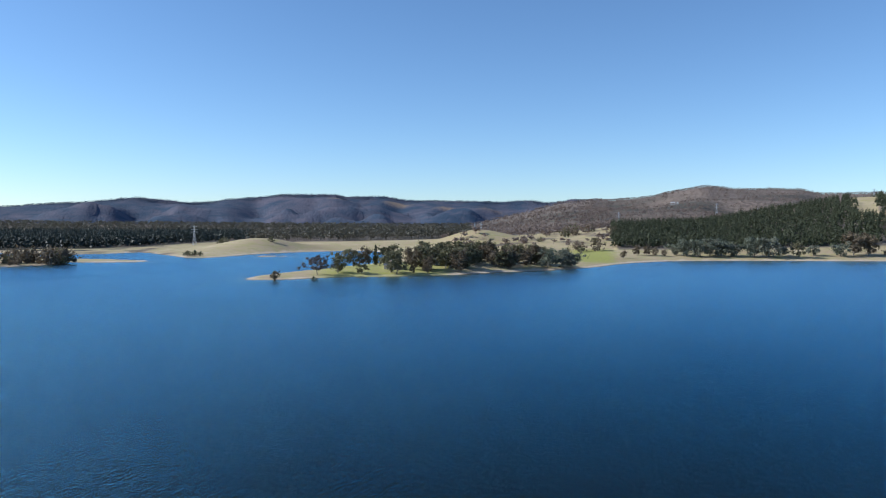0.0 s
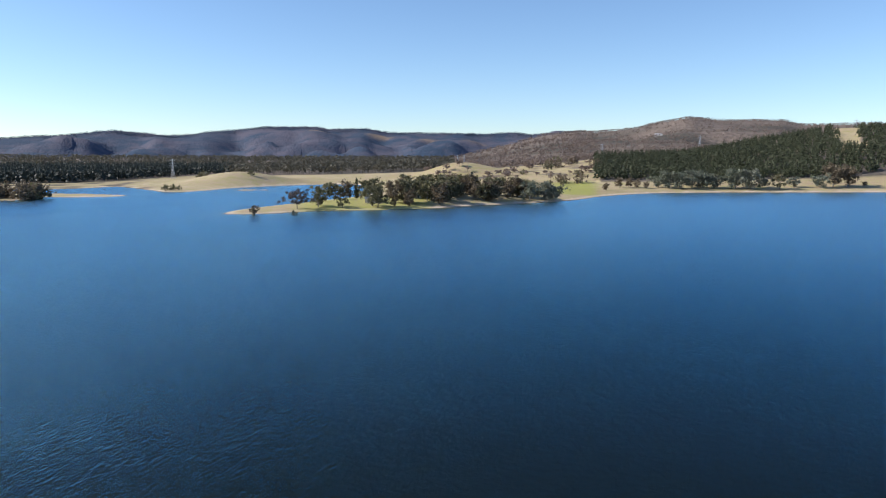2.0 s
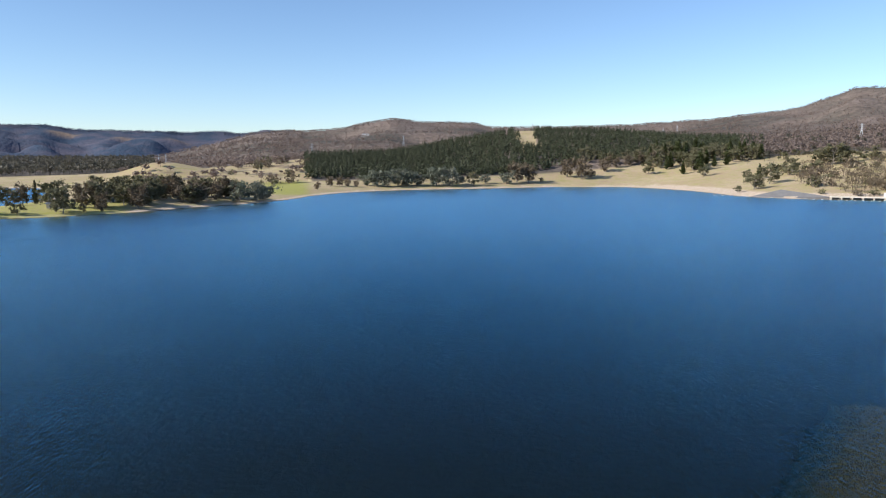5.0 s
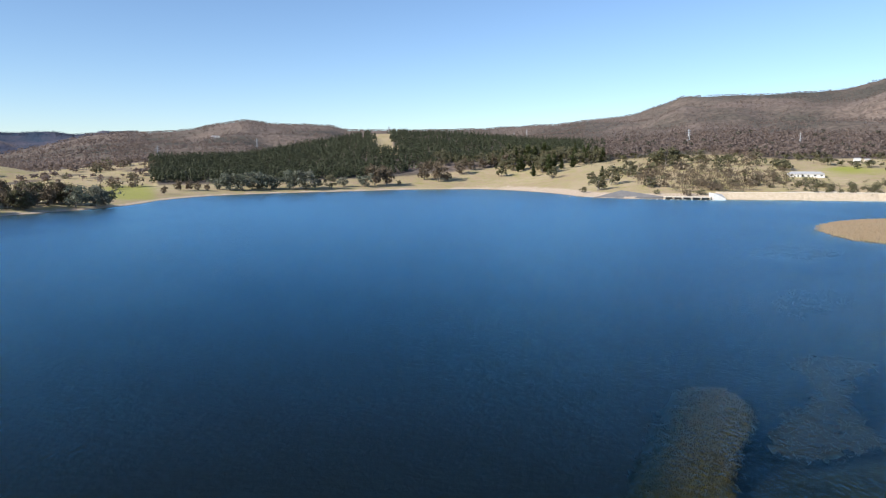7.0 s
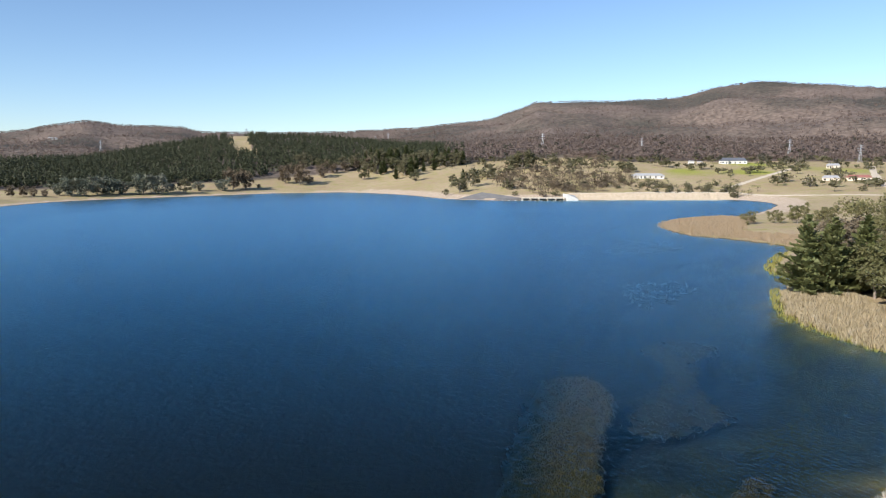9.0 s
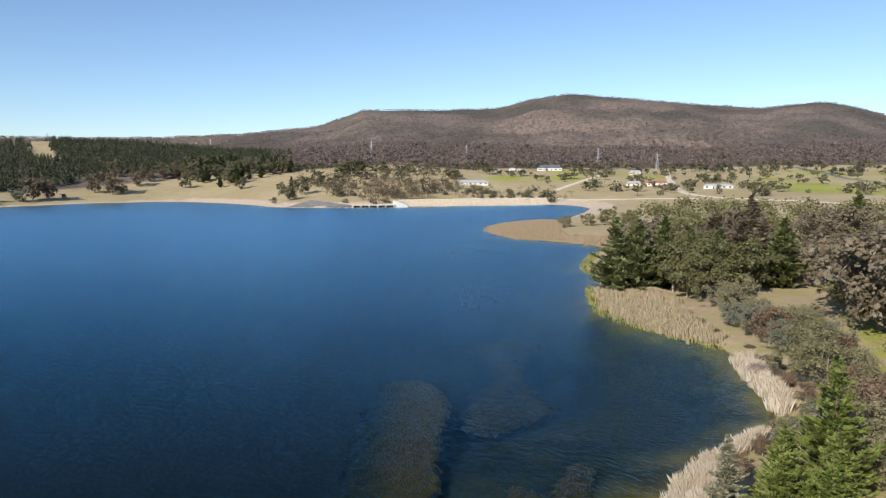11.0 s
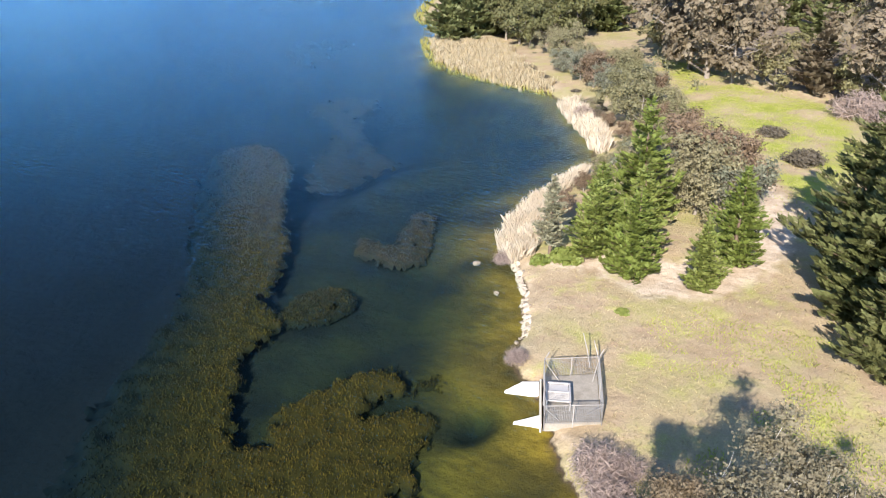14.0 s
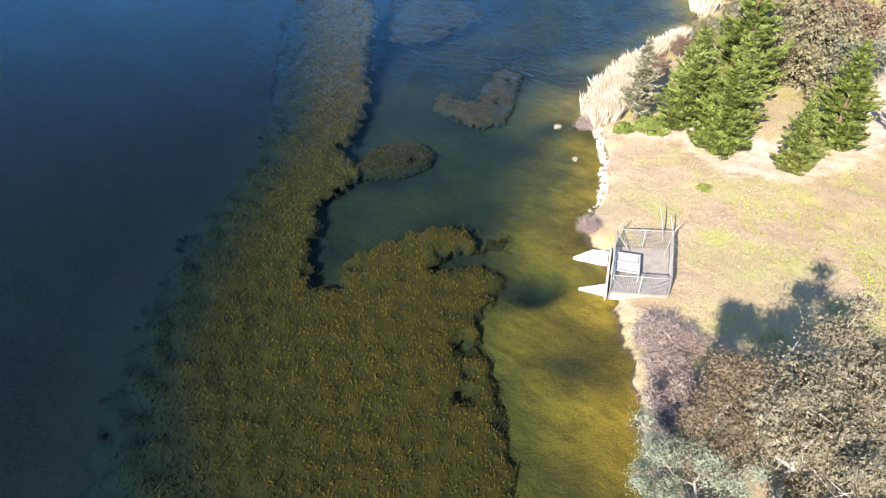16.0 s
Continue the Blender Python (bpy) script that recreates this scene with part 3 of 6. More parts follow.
def wooded(b, d, side):
    """Where the ground lies under forest, 0 to 1."""
    edge = np.interp(b, [-60, -54, -50, -46.5, -43, -39, -38, -28, -20, -13, -10.6, -10.2, -4, 6, 22, 24, 28, 32, 37, 46, 54, 60, 70, 110],
                     [845, 840, 838, 895, 985, 1120, 1000, 1000, 1060, 1060, 1180, 720, 745, 820, 975, 975, 940, 900, 880, 990, 980, 1040, 1060, 1000])
    w = soft_step(d, edge - 25, edge + 25)
    w = np.where((np.abs(b - 6.75 + (d - 1200) * 0.002) < 0.8) & (d > 1000) & (d < 1440), 0, w)
    return w


def build_ground():
    rings = [0.0]
    d = 6.0
    while d < 4900:
        rings.append(d)
        d *= 1.022 if d < 16 else 1.012 if d < 62 else 1.022 if d < 1500 else 1.03
    rings.append(4930.0)
    rings = np.unique(np.r_[rings[1:], 2600, 2650, 2700, 4240, 4300, 4350])
    turns = np.concatenate([np.arange(-62, 112, 0.42), np.arange(112, 298, 3.0)])
    bb, dd = np.meshgrid(np.radians(turns), rings, indexing="ij")
    x, y = (dd * np.sin(bb)).ravel(), (dd * np.cos(bb)).ravel()
    side = shore_side(x, y)
    z = land_z(x, y, side)
    nb, nr = len(turns), len(rings)
    i, j = np.meshgrid(np.arange(nb), np.arange(nr - 1), indexing="ij")
    k = (i + 1) % nb
    f = np.stack([i * nr + j, i * nr + j + 1, k * nr + j + 1, k * nr + j], -1).reshape(-1, 4)
    me = np_mesh("ground", np.stack([x, y, z], -1), f, GROUND, smooth=True)
    bm = bmesh.new()
    bm.from_mesh(me)
    hub = bm.verts.new((0, 0, float(z[0])))
    bm.verts.ensure_lookup_table()
    for n in range(nb):
        bm.faces.new((hub, bm.verts[n * nr], bm.verts[((n + 1) % nb) * nr]))
    bm.to_mesh(me)
    bm.free()
    x, y, side = np.r_[x, 0], np.r_[y, 0], np.r_[side, -5]
    d, b = np.hypot(x, y), bearing_of(x, y)
    near = d < 400
    green = np.zeros(len(x))
    green[near] = soft_step(inside(MEADOW, x[near], y[near]), -3, 5) * (0.56 + 0.42 * waves(x[near], y[near], 12, 19))
    green = np.maximum(green, soft_step(inside(DAM_LAWN, x, y), -10, 25) * (0.45 + 0.3 * waves(x, y, 90, 3)))
    green = np.maximum(green, 0.6 * soft_step(b, -15.5, -13) * soft_step(b, -9, -11) * soft_step(d, 530, 580) * soft_step(d, 760, 700))
    green = np.maximum(green, 0.52 * soft_step(b, -36, -33) * soft_step(b, -22, -24) * soft_step(d, 340, 370) * soft_step(d, 560, 500))
    green = np.maximum(green, soft_step(b, 54, 60) * soft_step(d, 560, 640) * soft_step(d, 1010, 960) * (0.4 + 0.35 * waves(x, y, 120, 5)))
    green = np.maximum(green, (0.16 + 0.22 * waves(x, y, 9, 9)) * soft_step(d, 90, 60) * soft_step(side, 1, 4))
    sand = soft_step(side, 9, 2) * soft_step(d, 260, 380) * 0.8
    sand = np.maximum(sand, soft_step(side, 26, 12) * soft_step(b, 14, 18) * soft_step(b, 62, 50) * soft_step(d, 420, 480))
    sand = np.maximum(sand, 0.2 * soft_step(np.abs(b - 6.75 + (d - 1200) * 0.002), 0.9, 0.6) * soft_step(d, 1000, 1050) * soft_step(d, 1450, 1400))
    sand[near] = np.maximum(sand[near], soft_step(inside(BARE_PATCH, x[near], y[near]), -2.5, 2.0))
    sand[near] = np.maximum(sand[near], soft_step(side[near] + 0.7 * waves(x[near], y[near], 3, 23), 1.5, 0.3) * soft_step(d[near], 70, 60) * 0.3)
    wood = wooded(b, d, side)
    wood[near] = np.maximum(wood[near], 0.62 * soft_step(inside(GROVE, x[near], y[near]), -2, 8))
    wood = np.maximum(wood, soft_step(b, -42, -46) * soft_step(d, 600, 660) * soft_step(d, 960, 900) * (0.35 + 0.5 * waves(x, y, 60, 15)))
    wood = np.maximum(wood, soft_step(b, -9, -11) * soft_step(b, -24, -20) * soft_step(d, 700, 800) * (0.2 + 0.5 * waves(x, y, 80, 16)))
    rock = soft_step(b, -36, -30) * soft_step(b, -12, -16) * soft_step(d, 3850, 4000) * soft_step(d, 4250, 4150) * (0.3 + 0.6 * waves(x, y, 300, 12))
    rock = np.maximum(rock, soft_step(b, 30, 33) * soft_step(b, 37, 34) * soft_step(d, 860, 930) * soft_step(d, 1100, 1000) * 0.6)
    # Where the far ridge takes the haze-tinted scrub colour.
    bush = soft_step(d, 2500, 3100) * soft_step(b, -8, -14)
    for key, v in (("green", green), ("sand", sand), ("wood", wood), ("bush", bush), ("rock", rock)):
        me.attributes.new(key, "FLOAT", "POINT").data.foreach_set("value", np.clip(v, 0, 1).astype(np.float32))
    return tagged(new("ground", me), "dry winter grassland and hills round the lake", "ground", kind="structure")


ground = build_ground()
wv = np.array([(-980, -320, 0), (530, -320, 0), (530, 800, 0), (-980, 800, 0)])
water = tagged(new("water", np_mesh("water", wv, [(0, 1, 2, 3)], WATER)), "deep blue rippled lake water", "lake", kind="structure")


# ---- far woods ----
def far_gum(rng, n=24):
    """A small eucalypt of unit height: a ragged crown of sprays over a thin stem."""
    hubs = np.c_[rng.normal(0, 0.16, (5, 2)), rng.uniform(0.5, 0.85, 5)]
    at = hubs[rng.integers(0, 5, n)] + rng.normal(0, 0.10, (n, 3)) * (1.3, 1.3, 1)
    out = at - (0, 0, 0.5)
    out /= np.linalg.norm(out, axis=1, keepdims=True)
    v, f = sprays(rng, at, out, 0.26 if n < 60 else 0.085, 0.8, 0.55)
    stem = np.array([(-0.02, 0, -0.05), (0.02, 0, -0.05), (0.015, 0, 0.6), (-0.015, 0, 0.6), (0, -0.02, -0.05), (0, 0.02, -0.05), (0, 0.015, 0.6), (0, -0.015, 0.6)])
    return np.r_[v, stem], np.r_[f, [[len(v), len(v) + 1, len(v) + 2, len(v) + 3], [len(v) + 4, len(v) + 5, len(v) + 6, len(v) + 7]]]


def far_pine(rng, n=26):
    """A young conifer of unit height: sprays that hang round a spire."""
    h = rng.uniform(0.0, 1.0, n) ** 0.9
    a, r = rng.uniform(0, 6.28, n), 0.21 * (1.02 - h) + 0.012
    at = np.c_[np.cos(a) * r * 0.8, np.sin(a) * r * 0.8, 0.10 + 0.86 * h]
    out = np.c_[np.cos(a), np.sin(a), np.full(n, 0.7)]
    v, f = sprays(rng, at, out / 1.22, 0.05 + 0.20 * (1 - h), 0.9, 0.8)
    tip = np.array([(-0.02, 0, 0.8), (0.02, 0, 0.8), (0.004, 0, 1.03), (-0.004, 0, 1.03)])
    return np.r_[v, tip], np.r_[f, [[len(v), len(v) + 1, len(v) + 2, len(v) + 3]]]


def stand(name, kind, spots, heights, material, label, category, seed, width=1.0, count=24):
    """Many far trees as one thing: the spots are rows of x, y."""
    rng = np.random.default_rng(seed)
    shapes = [kind(np.random.default_rng(seed * 10 + k), count) for k in range(6)]
    which = rng.integers(0, 6, len(spots))
    z = land_z(spots[:, 0], spots[:, 1])
    vs, fs, ts, base = [], [], [], 0
    for k, (v, f) in enumerate(shapes):
        sel = which == k
        n = sel.sum()
        if not n:
            continue
        a, h = rng.uniform(0, 6.28, n), heights[sel]
        wd = h * width * rng.uniform(0.8, 1.25, n)
        x = (v[None, :, 0] * np.cos(a)[:, None] - v[None, :, 1] * np.sin(a)[:, None]) * wd[:, None] + spots[sel, 0][:, None]
        y = (v[None, :, 0] * np.sin(a)[:, None] + v[None, :, 1] * np.cos(a)[:, None]) * wd[:, None] + spots[sel, 1][:, None]
        zz = v[None, :, 2] * h[:, None] + z[sel][:, None] - 0.2
        vs.append(np.stack([x, y, zz], -1).reshape(-1, 3))
        fs.append((f[None] + (np.arange(n) * len(v))[:, None, None] + base).reshape(-1, 4))
        ts.append(np.repeat(rng.uniform(0, 1, n), len(v)))
        base += n * len(v)
    me = np_mesh(name, np.concatenate(vs), np.concatenate(fs), material, np.concatenate(ts))
    return tagged(new(name, me), label, category, kind="stuff")


def polar_spots(rng, n, b0, b1, d0, d1, keep):
    """Places spread evenly as seen from the lake."""
    b, d = rng.uniform(b0, b1, n), np.exp(rng.uniform(np.log(d0), np.log(d1), n))
    x, y = d * np.sin(np.radians(b)), d * np.cos(np.radians(b))
    ok = keep(b, d, x, y)
    return np.c_[x, y][ok], d[ok]


rng = np.random.default_rng(11)


def in_wood(b, d, x, y):
    return wooded(b, d, np.full(len(b), 50.0)) > 0.5


sp, d = polar_spots(rng, 19000, 14, 82, 830, 2640, lambda b, d, x, y: in_wood(b, d, x, y) & ((b > 22.5) | (d > 1500)))
near_sp, near_d = polar_spots(rng, 5200, 22.5, 82, 840, 1500, in_wood)
stand("slope_forest", far_gum, near_sp, rng.uniform(6.5, 11.5, len(near_sp)), FAR_GUM_LEAF, "brown-grey eucalypts on the lower mountain slope", "forest", 34, 1.0, 18)
stand("mountain_forest", far_gum, sp, rng.uniform(5, 10.5, len(sp)) * np.interp(d, (900, 2600), (1.0, 0.75)), FAR_GUM_LEAF, "brown-grey winter eucalypt forest over the mountain slope", "forest", 21, 1.0, 9)
sp, d = polar_spots(rng, 2600, -16, 82, 2610, 2690, lambda b, d, x, y: b < 99)
stand("skyline_trees", far_gum, sp, rng.uniform(5, 7.5, len(sp)), FAR_GUM_LEAF, "grey-brown trees along the near skyline", "forest", 27, 1.5, 9)
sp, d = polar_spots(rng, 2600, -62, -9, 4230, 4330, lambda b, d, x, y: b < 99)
stand("skyline_trees", far_gum, sp, rng.uniform(6, 9, len(sp)), HAZE_LEAF, "trees along the far skyline, haze tinted into their leaf colour", "forest", 29, 2.0, 7)
sp, d = polar_spots(rng, 6000, -13, 22.5, 1420, 2680, lambda b, d, x, y: in_wood(b, d, x, y) & ((b < 1) | (d > 1900)))
stand("hill_forest", far_gum, sp, rng.uniform(6, 9, len(sp)), FAR_GUM_LEAF, "grey-brown eucalypt forest on the low hills", "forest", 22, 1.2, 9)
sp, d = polar_spots(rng, 6400, -62, -21.5, 1000, 2900, lambda b, d, x, y: in_wood(b, d, x, y) & ((b > -39) | (d > 1400)))
stand("valley_forest", far_gum, sp, rng.uniform(9, 14, len(sp)), VALLEY_LEAF, "dull olive eucalypt forest on the valley floor", "forest", 23, 1.0, 14)
sp, d = polar_spots(rng, 2200, -21.5, -10.6, 1000, 2650, in_wood)
stand("hill_forest", far_gum, sp, rng.uniform(7, 11, len(sp)), FAR_GUM_LEAF, "brown-grey eucalypt forest beyond the grassy knolls", "forest", 36, 1.1, 14)
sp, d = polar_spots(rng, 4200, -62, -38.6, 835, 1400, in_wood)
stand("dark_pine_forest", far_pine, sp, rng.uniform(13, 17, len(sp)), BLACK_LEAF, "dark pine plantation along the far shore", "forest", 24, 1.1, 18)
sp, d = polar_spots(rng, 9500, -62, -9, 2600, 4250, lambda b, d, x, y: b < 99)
stand("ridge_forest", far_gum, sp, rng.uniform(3.5, 6, len(sp)), HAZE_LEAF, "bush on the sandstone escarpment, haze tinted into its leaf colour", "forest", 25, 1.6, 8)


def in_paddock(b, d, x, y):
    return (waves(x, y, 130, 41) + 0.5 * waves(x, y, 40, 42) > 0.25 - 0.9 * soft_step(d, 880, 1010)) & ~in_wood(b, d, x, y)


sp, d = polar_spots(rng, 760, 46, 82, 640, 1080, in_paddock)
stand("paddock_trees", far_gum, sp, rng.uniform(4, 8, len(sp)), GUM_LEAF, "scattered olive trees between the paddocks", "trees", 43, 1.3, 46)
sp, d = polar_spots(rng, 460, 25, 46, 760, 1000, in_paddock)
stand("paddock_trees", far_gum, sp, rng.uniform(4, 9, len(sp)), GUM_LEAF, "scattered olive trees at the forest's edge", "trees", 44, 1.3, 46)
sp, d = polar_spots(rng, 900, 26.5, 37, 590, 860, lambda b, d, x, y: (waves(x, y, 70, 51) + 0.5 * waves(x, y, 25, 52) > -0.35 + 0.9 * soft_step(d, 690, 780)) & (d > 592 + 14 * np.abs(b - 31.5)))
stand("slope_wood", far_gum, sp, rng.uniform(4, 9, len(sp)), BROWN_LEAF, "brown and olive scrubby trees on the slope behind the spillway", "trees", 53, 1.1, 80)
sp, d = polar_spots(rng, 150, 36.5, 46, 640, 720, lambda b, d, x, y: waves(x, y, 45, 54) > -0.1)
stand("slope_wood", far_gum, sp, rng.uniform(3, 7, len(sp)), GUM_LEAF, "olive trees in a row behind the dam", "trees", 55, 1.1, 80)
sp, d = polar_spots(rng, 1500, 22, 82, 880, 1500, lambda b, d, x, y: waves(x, y, 110, 47) + 0.4 * waves(x, y, 40, 48) > 0.12 + 0.5 * soft_step(d, 1000, 1500))
stand("forest_edge_trees", far_gum, sp, rng.uniform(6, 11, len(sp)), VALLEY_LEAF, "dark olive trees along the foot of the forest", "trees", 46, 0.95, 40)
sp, d = polar_spots(rng, 260, -24, -10.8, 720, 1080, in_paddock)
stand("paddock_trees", far_gum, sp, rng.uniform(4, 9, len(sp)), FAR_GUM_LEAF, "scattered grey-brown trees on the grassy knolls", "trees", 45, 1.3, 40)


def plantation_ok(b, d, x, y):
    front = np.interp(b, [-10.6, -5, 0, 6, 12, 17, 22, 25], [735, 745, 775, 825, 925, 985, 985, 985])
    back = np.interp(b, [-10.6, -5, 0, 8, 25], [1000, 1180, 1300, 1420, 1420])
    return (d > front) & (d < back) & ~((np.abs(b - 6.75 + (d - 1200) * 0.002) < 0.68 + 0.15 * np.sin(d / 40)) & (d > 1050))


sp, d = polar_spots(rng, 10500, -10.6, 24, 730, 1420, plantation_ok)
stand("pine_plantation", far_pine, sp, rng.uniform(8.5, 13, len(sp)), DARK_LEAF, "dense dark green pine plantation on the slope", "forest", 26, 1.0, 26)


# ---- trees that stand alone ----
def limbs(rng, h, spread, forks, girth, low=0.35):
    """Trunk and limbs, and the places where the foliage sits."""
    lean = rng.normal(0, 0.05, 2) * h
    ts = np.linspace(0, 1, 6)
    mid = np.c_[lean[0] * ts**2 + rng.normal(0, 0.012, 6) * h, lean[1] * ts**2 + rng.normal(0, 0.012, 6) * h, ts * h * 0.72 - 0.25 * (ts == 0)]
    pieces, hubs = [tube(mid, girth * (1.25 - ts * 0.95), 7)], []
    for k in range(forks):
        u = low + (0.95 - low) * (k + rng.uniform(0, 0.8)) / forks
        foot = np.array([np.interp(u, ts, mid[:, i]) for i in range(3)])
        a = k * 2.4 + rng.uniform(-0.5, 0.5)
        reach = spread * h * rng.uniform(0.55, 1.0) * (1.15 - 0.55 * abs(u - 0.5))
        rise = h * rng.uniform(0.12, 0.32)
        end = foot + (np.cos(a) * reach, np.sin(a) * reach, rise)
        knee = (foot + end) / 2 + (0, 0, -0.03 * h) + rng.normal(0, 0.02, 3) * h
        r = girth * (1.2 - u) * 0.6
        pieces.append(tube([foot, knee, end], [r, r * 0.7, r * 0.25], 5))
        hubs.append(end)
        for j in range(3):
            start = knee + (end - knee) * rng.uniform(0, 0.8)
            twig = start + rng.normal(0, 1, 3) * (0.55, 0.55, 0.25) * reach * 0.6 + (0, 0, h * 0.08)
            pieces.append(tube([start, (start + twig) / 2 + rng.normal(0, 0.01, 3) * h, twig], [r * 0.5, r * 0.35, r * 0.12], 4))
            hubs.append(twig)
    hubs.append(mid[-1] + (0, 0, h * 0.12))
    return joined(pieces), np.array(hubs)


def make_gum(name, seed, h, spread, leaf, bark, leaves, size, forks=7, clump=0.15, low=0.35, label="", category="tree", squash=0.75, slim=0.5, flat=0.55):
    rng = np.random.default_rng(seed)
    (v, f), hubs = limbs(rng, h, spread, forks, h * 0.022, low)
    tree = tagged(new(name), label, category)
    child("trunk", np_mesh("trunk", v, f, bark, smooth=True), tree)
    per = max(6, leaves // len(hubs))
    way = rng.normal(size=(len(hubs) * per, 3))
    way /= np.linalg.norm(way, axis=1, keepdims=True)
    r = clump * h * rng.uniform(0.7, 1.3, len(hubs)).repeat(per) * rng.uniform(0, 1, len(way)) ** 0.45
    at = hubs.repeat(per, 0) + way * r[:, None] * (1, 1, squash)
    out = way + (0, 0, 0.5)
    out /= np.linalg.norm(out, axis=1, keepdims=True)
    core = rng.choice(len(at), len(at) // 3, replace=False)
    heart = hubs.repeat(per, 0)[core]
    crown = joined([sprays(rng, at, out, size, slim, flat), sprays(rng, heart + (at[core] - heart) * 0.55, out[core], size * 1.45, 0.9, 0.7)])
    child("crown", np_mesh("crown", *crown, leaf, np.full(len(crown[0]), rng.uniform())), tree)
    return tree


def make_pine(name, seed, h, width, leaf, sprays_per, size, bottom=0.06, label="", category="tree", steep=0.35, slim=0.5):
    """A conifer: whorls of boughs that carry needle sprays."""
    rng = np.random.default_rng(seed)
    tree = tagged(new(name), label, category)
    ts = np.linspace(0, 1, 6)
    stem = np.c_[rng.normal(0, 0.006, 6) * h, rng.normal(0, 0.006, 6) * h, ts * h * 0.98 - 0.25 * (ts == 0)]
    pieces = [tube(stem, h * 0.020 * (1.06 - ts), 7)]
    ats, outs, sizes = [], [], []
    z = bottom * h
    while z < h * 0.985:
        u = z / h
        reach = width * 0.5 * h * (1 - u) ** 0.9 * min(1.0, 0.7 + (u - bottom) * 3) + 0.012 * h
        for k in range(int(rng.integers(5, 8)) if u < 0.9 else 4):
            a, rr = rng.uniform(0, 6.28), reach * rng.uniform(0.65, 1.15)
            foot = np.array([np.interp(u, ts, stem[:, 0]), np.interp(u, ts, stem[:, 1]), z])
            way = np.array([np.cos(a), np.sin(a), steep * rng.uniform(0.2, 1.3)])
            end = foot + way * rr
            pieces.append(tube([foot, (foot + end) / 2 - (0, 0, 0.04 * rr), end], [h * 0.005 * (1.1 - u), h * 0.0035 * (1.1 - u), h * 0.001], 4))
            n = max(4, int(sprays_per * rr / (width * 0.5 * h) + 3))
            t = rng.uniform(0.15, 1.0, n)
            cross = np.array([-np.sin(a), np.cos(a), 0.0])
            wide = rng.uniform(-1, 1, n) * (0.27 * rr * (1.15 - t) + 0.02 * h)
            p = foot + way * rr * t[:, None] + cross * wide[:, None] + rng.normal(0, 1, (n, 3)) * (0, 0, 0.006 * h)
            ats.append(p)
            outs.append(way * 0.8 + cross * np.sign(wide)[:, None] * 0.55 + (0, 0, 0.30) + rng.normal(0, 0.2, (n, 3)))
            sizes.append(np.full(n, size) * (0.7 + 0.5 * (1 - u)))
        z += h * 0.048 * rng.uniform(0.7, 1.3)
    v, f = joined(pieces)
    child("trunk", np_mesh("trunk", v, f, PINE_BARK, smooth=True), tree)
    at, out = np.concatenate(ats), np.concatenate(outs)
    sizes = np.concatenate(sizes)
    core = rng.choice(len(at), len(at) // 7, replace=False)
    heart = at[core] * (0.55, 0.55, 1.0) - (0, 0, 0.02 * h)
    crown = joined([fronds(rng, at, out, sizes, slim), sprays(rng, heart, out[core] / np.linalg.norm(out[core], axis=1, keepdims=True), sizes[core] * 1.5, 0.7, 0.6)])
    child("crown", np_mesh("crown", *crown, leaf, np.full(len(crown[0]), rng.uniform())), tree)
    return tree


def make_shrub(name, seed, h, width, leaf, leaves, size, label, category="shrub", stems=9, slim=0.55):
    rng = np.random.default_rng(seed)
    bush = tagged(new(name), label, category)
    pieces, hubs = [], []
    for k in range(stems):
        a, r = k * 2.4 + rng.uniform(-0.4, 0.4), width * 0.5 * h * math.sqrt((k + 0.5) / stems)
        end = np.array([np.cos(a) * r, np.sin(a) * r, h * (0.85 - 0.45 * (r / (width * 0.5 * h)) ** 2) * rng.uniform(0.8, 1.1)])
        pieces.append(tube([(0, 0, -0.2), end * (0.35, 0.35, 0.5), end], [h * 0.03, h * 0.018, h * 0.006], 4))
        hubs += [end, end * (0.75, 0.75, 0.55)]
    v, f = joined(pieces)
    child("stem", np_mesh("stem", v, f, BARK, smooth=True), bush)
    hubs = np.array(hubs)
    per = max(5, leaves // len(hubs))
    way = rng.normal(size=(len(hubs) * per, 3))
    way /= np.linalg.norm(way, axis=1, keepdims=True)
    at = hubs.repeat(per, 0) + way * (rng.uniform(0, 1, len(way)) ** 0.5 * 0.24 * h * max(width, 1.0))[:, None] * (1, 1, 0.8)
    at[:, 2] = np.maximum(at[:, 2], 0.03)
    core = rng.choice(len(at), len(at) // 6, replace=False)
    crown = joined([sprays(rng, at, way, size, slim, 0.45), sprays(rng, at[core] * 0.85, way[core] + (0, 0, 0.4), size * 2.0, slim, 0.75)])
    child("crown", np_mesh("crown", *crown, leaf, np.full(len(crown[0]), rng.uniform())), bush)
    return bush


USED = set()


def plant(tree, x, y, scale=1.0, turn=None, group="", label="", tall=1.0, sink=0.1):
    """Stands a tree at x, y: the model itself the first time, then copies of it."""
    turn = random.uniform(0, 360) if turn is None else turn
    m = pose(x, y, one_z(x, y) - sink, 0, 0, turn) @ Matrix.Diagonal((scale, scale, scale * tall, 1))
    if tree.name in USED:
        ob = copy_thing(tree, m)
    else:
        USED.add(tree.name)
        ob = tree
        ob.matrix_basis = m
    return tagged(ob, label, group=group)


def scaled_plant(models, x, y, height, native, **kw):
    return plant(random.choice(models), x, y, height / native, **kw)


# models, 10 m tall each
GROVE_GUMS = [make_gum("gum_tree", 80 + k, 10, 0.60, GROVE_LEAF, BARK, 2400, 0.50, 10, 0.17, 0.06, label="olive-grey gum tree in a dense grove", slim=0.9, flat=0.85) for k in range(4)]
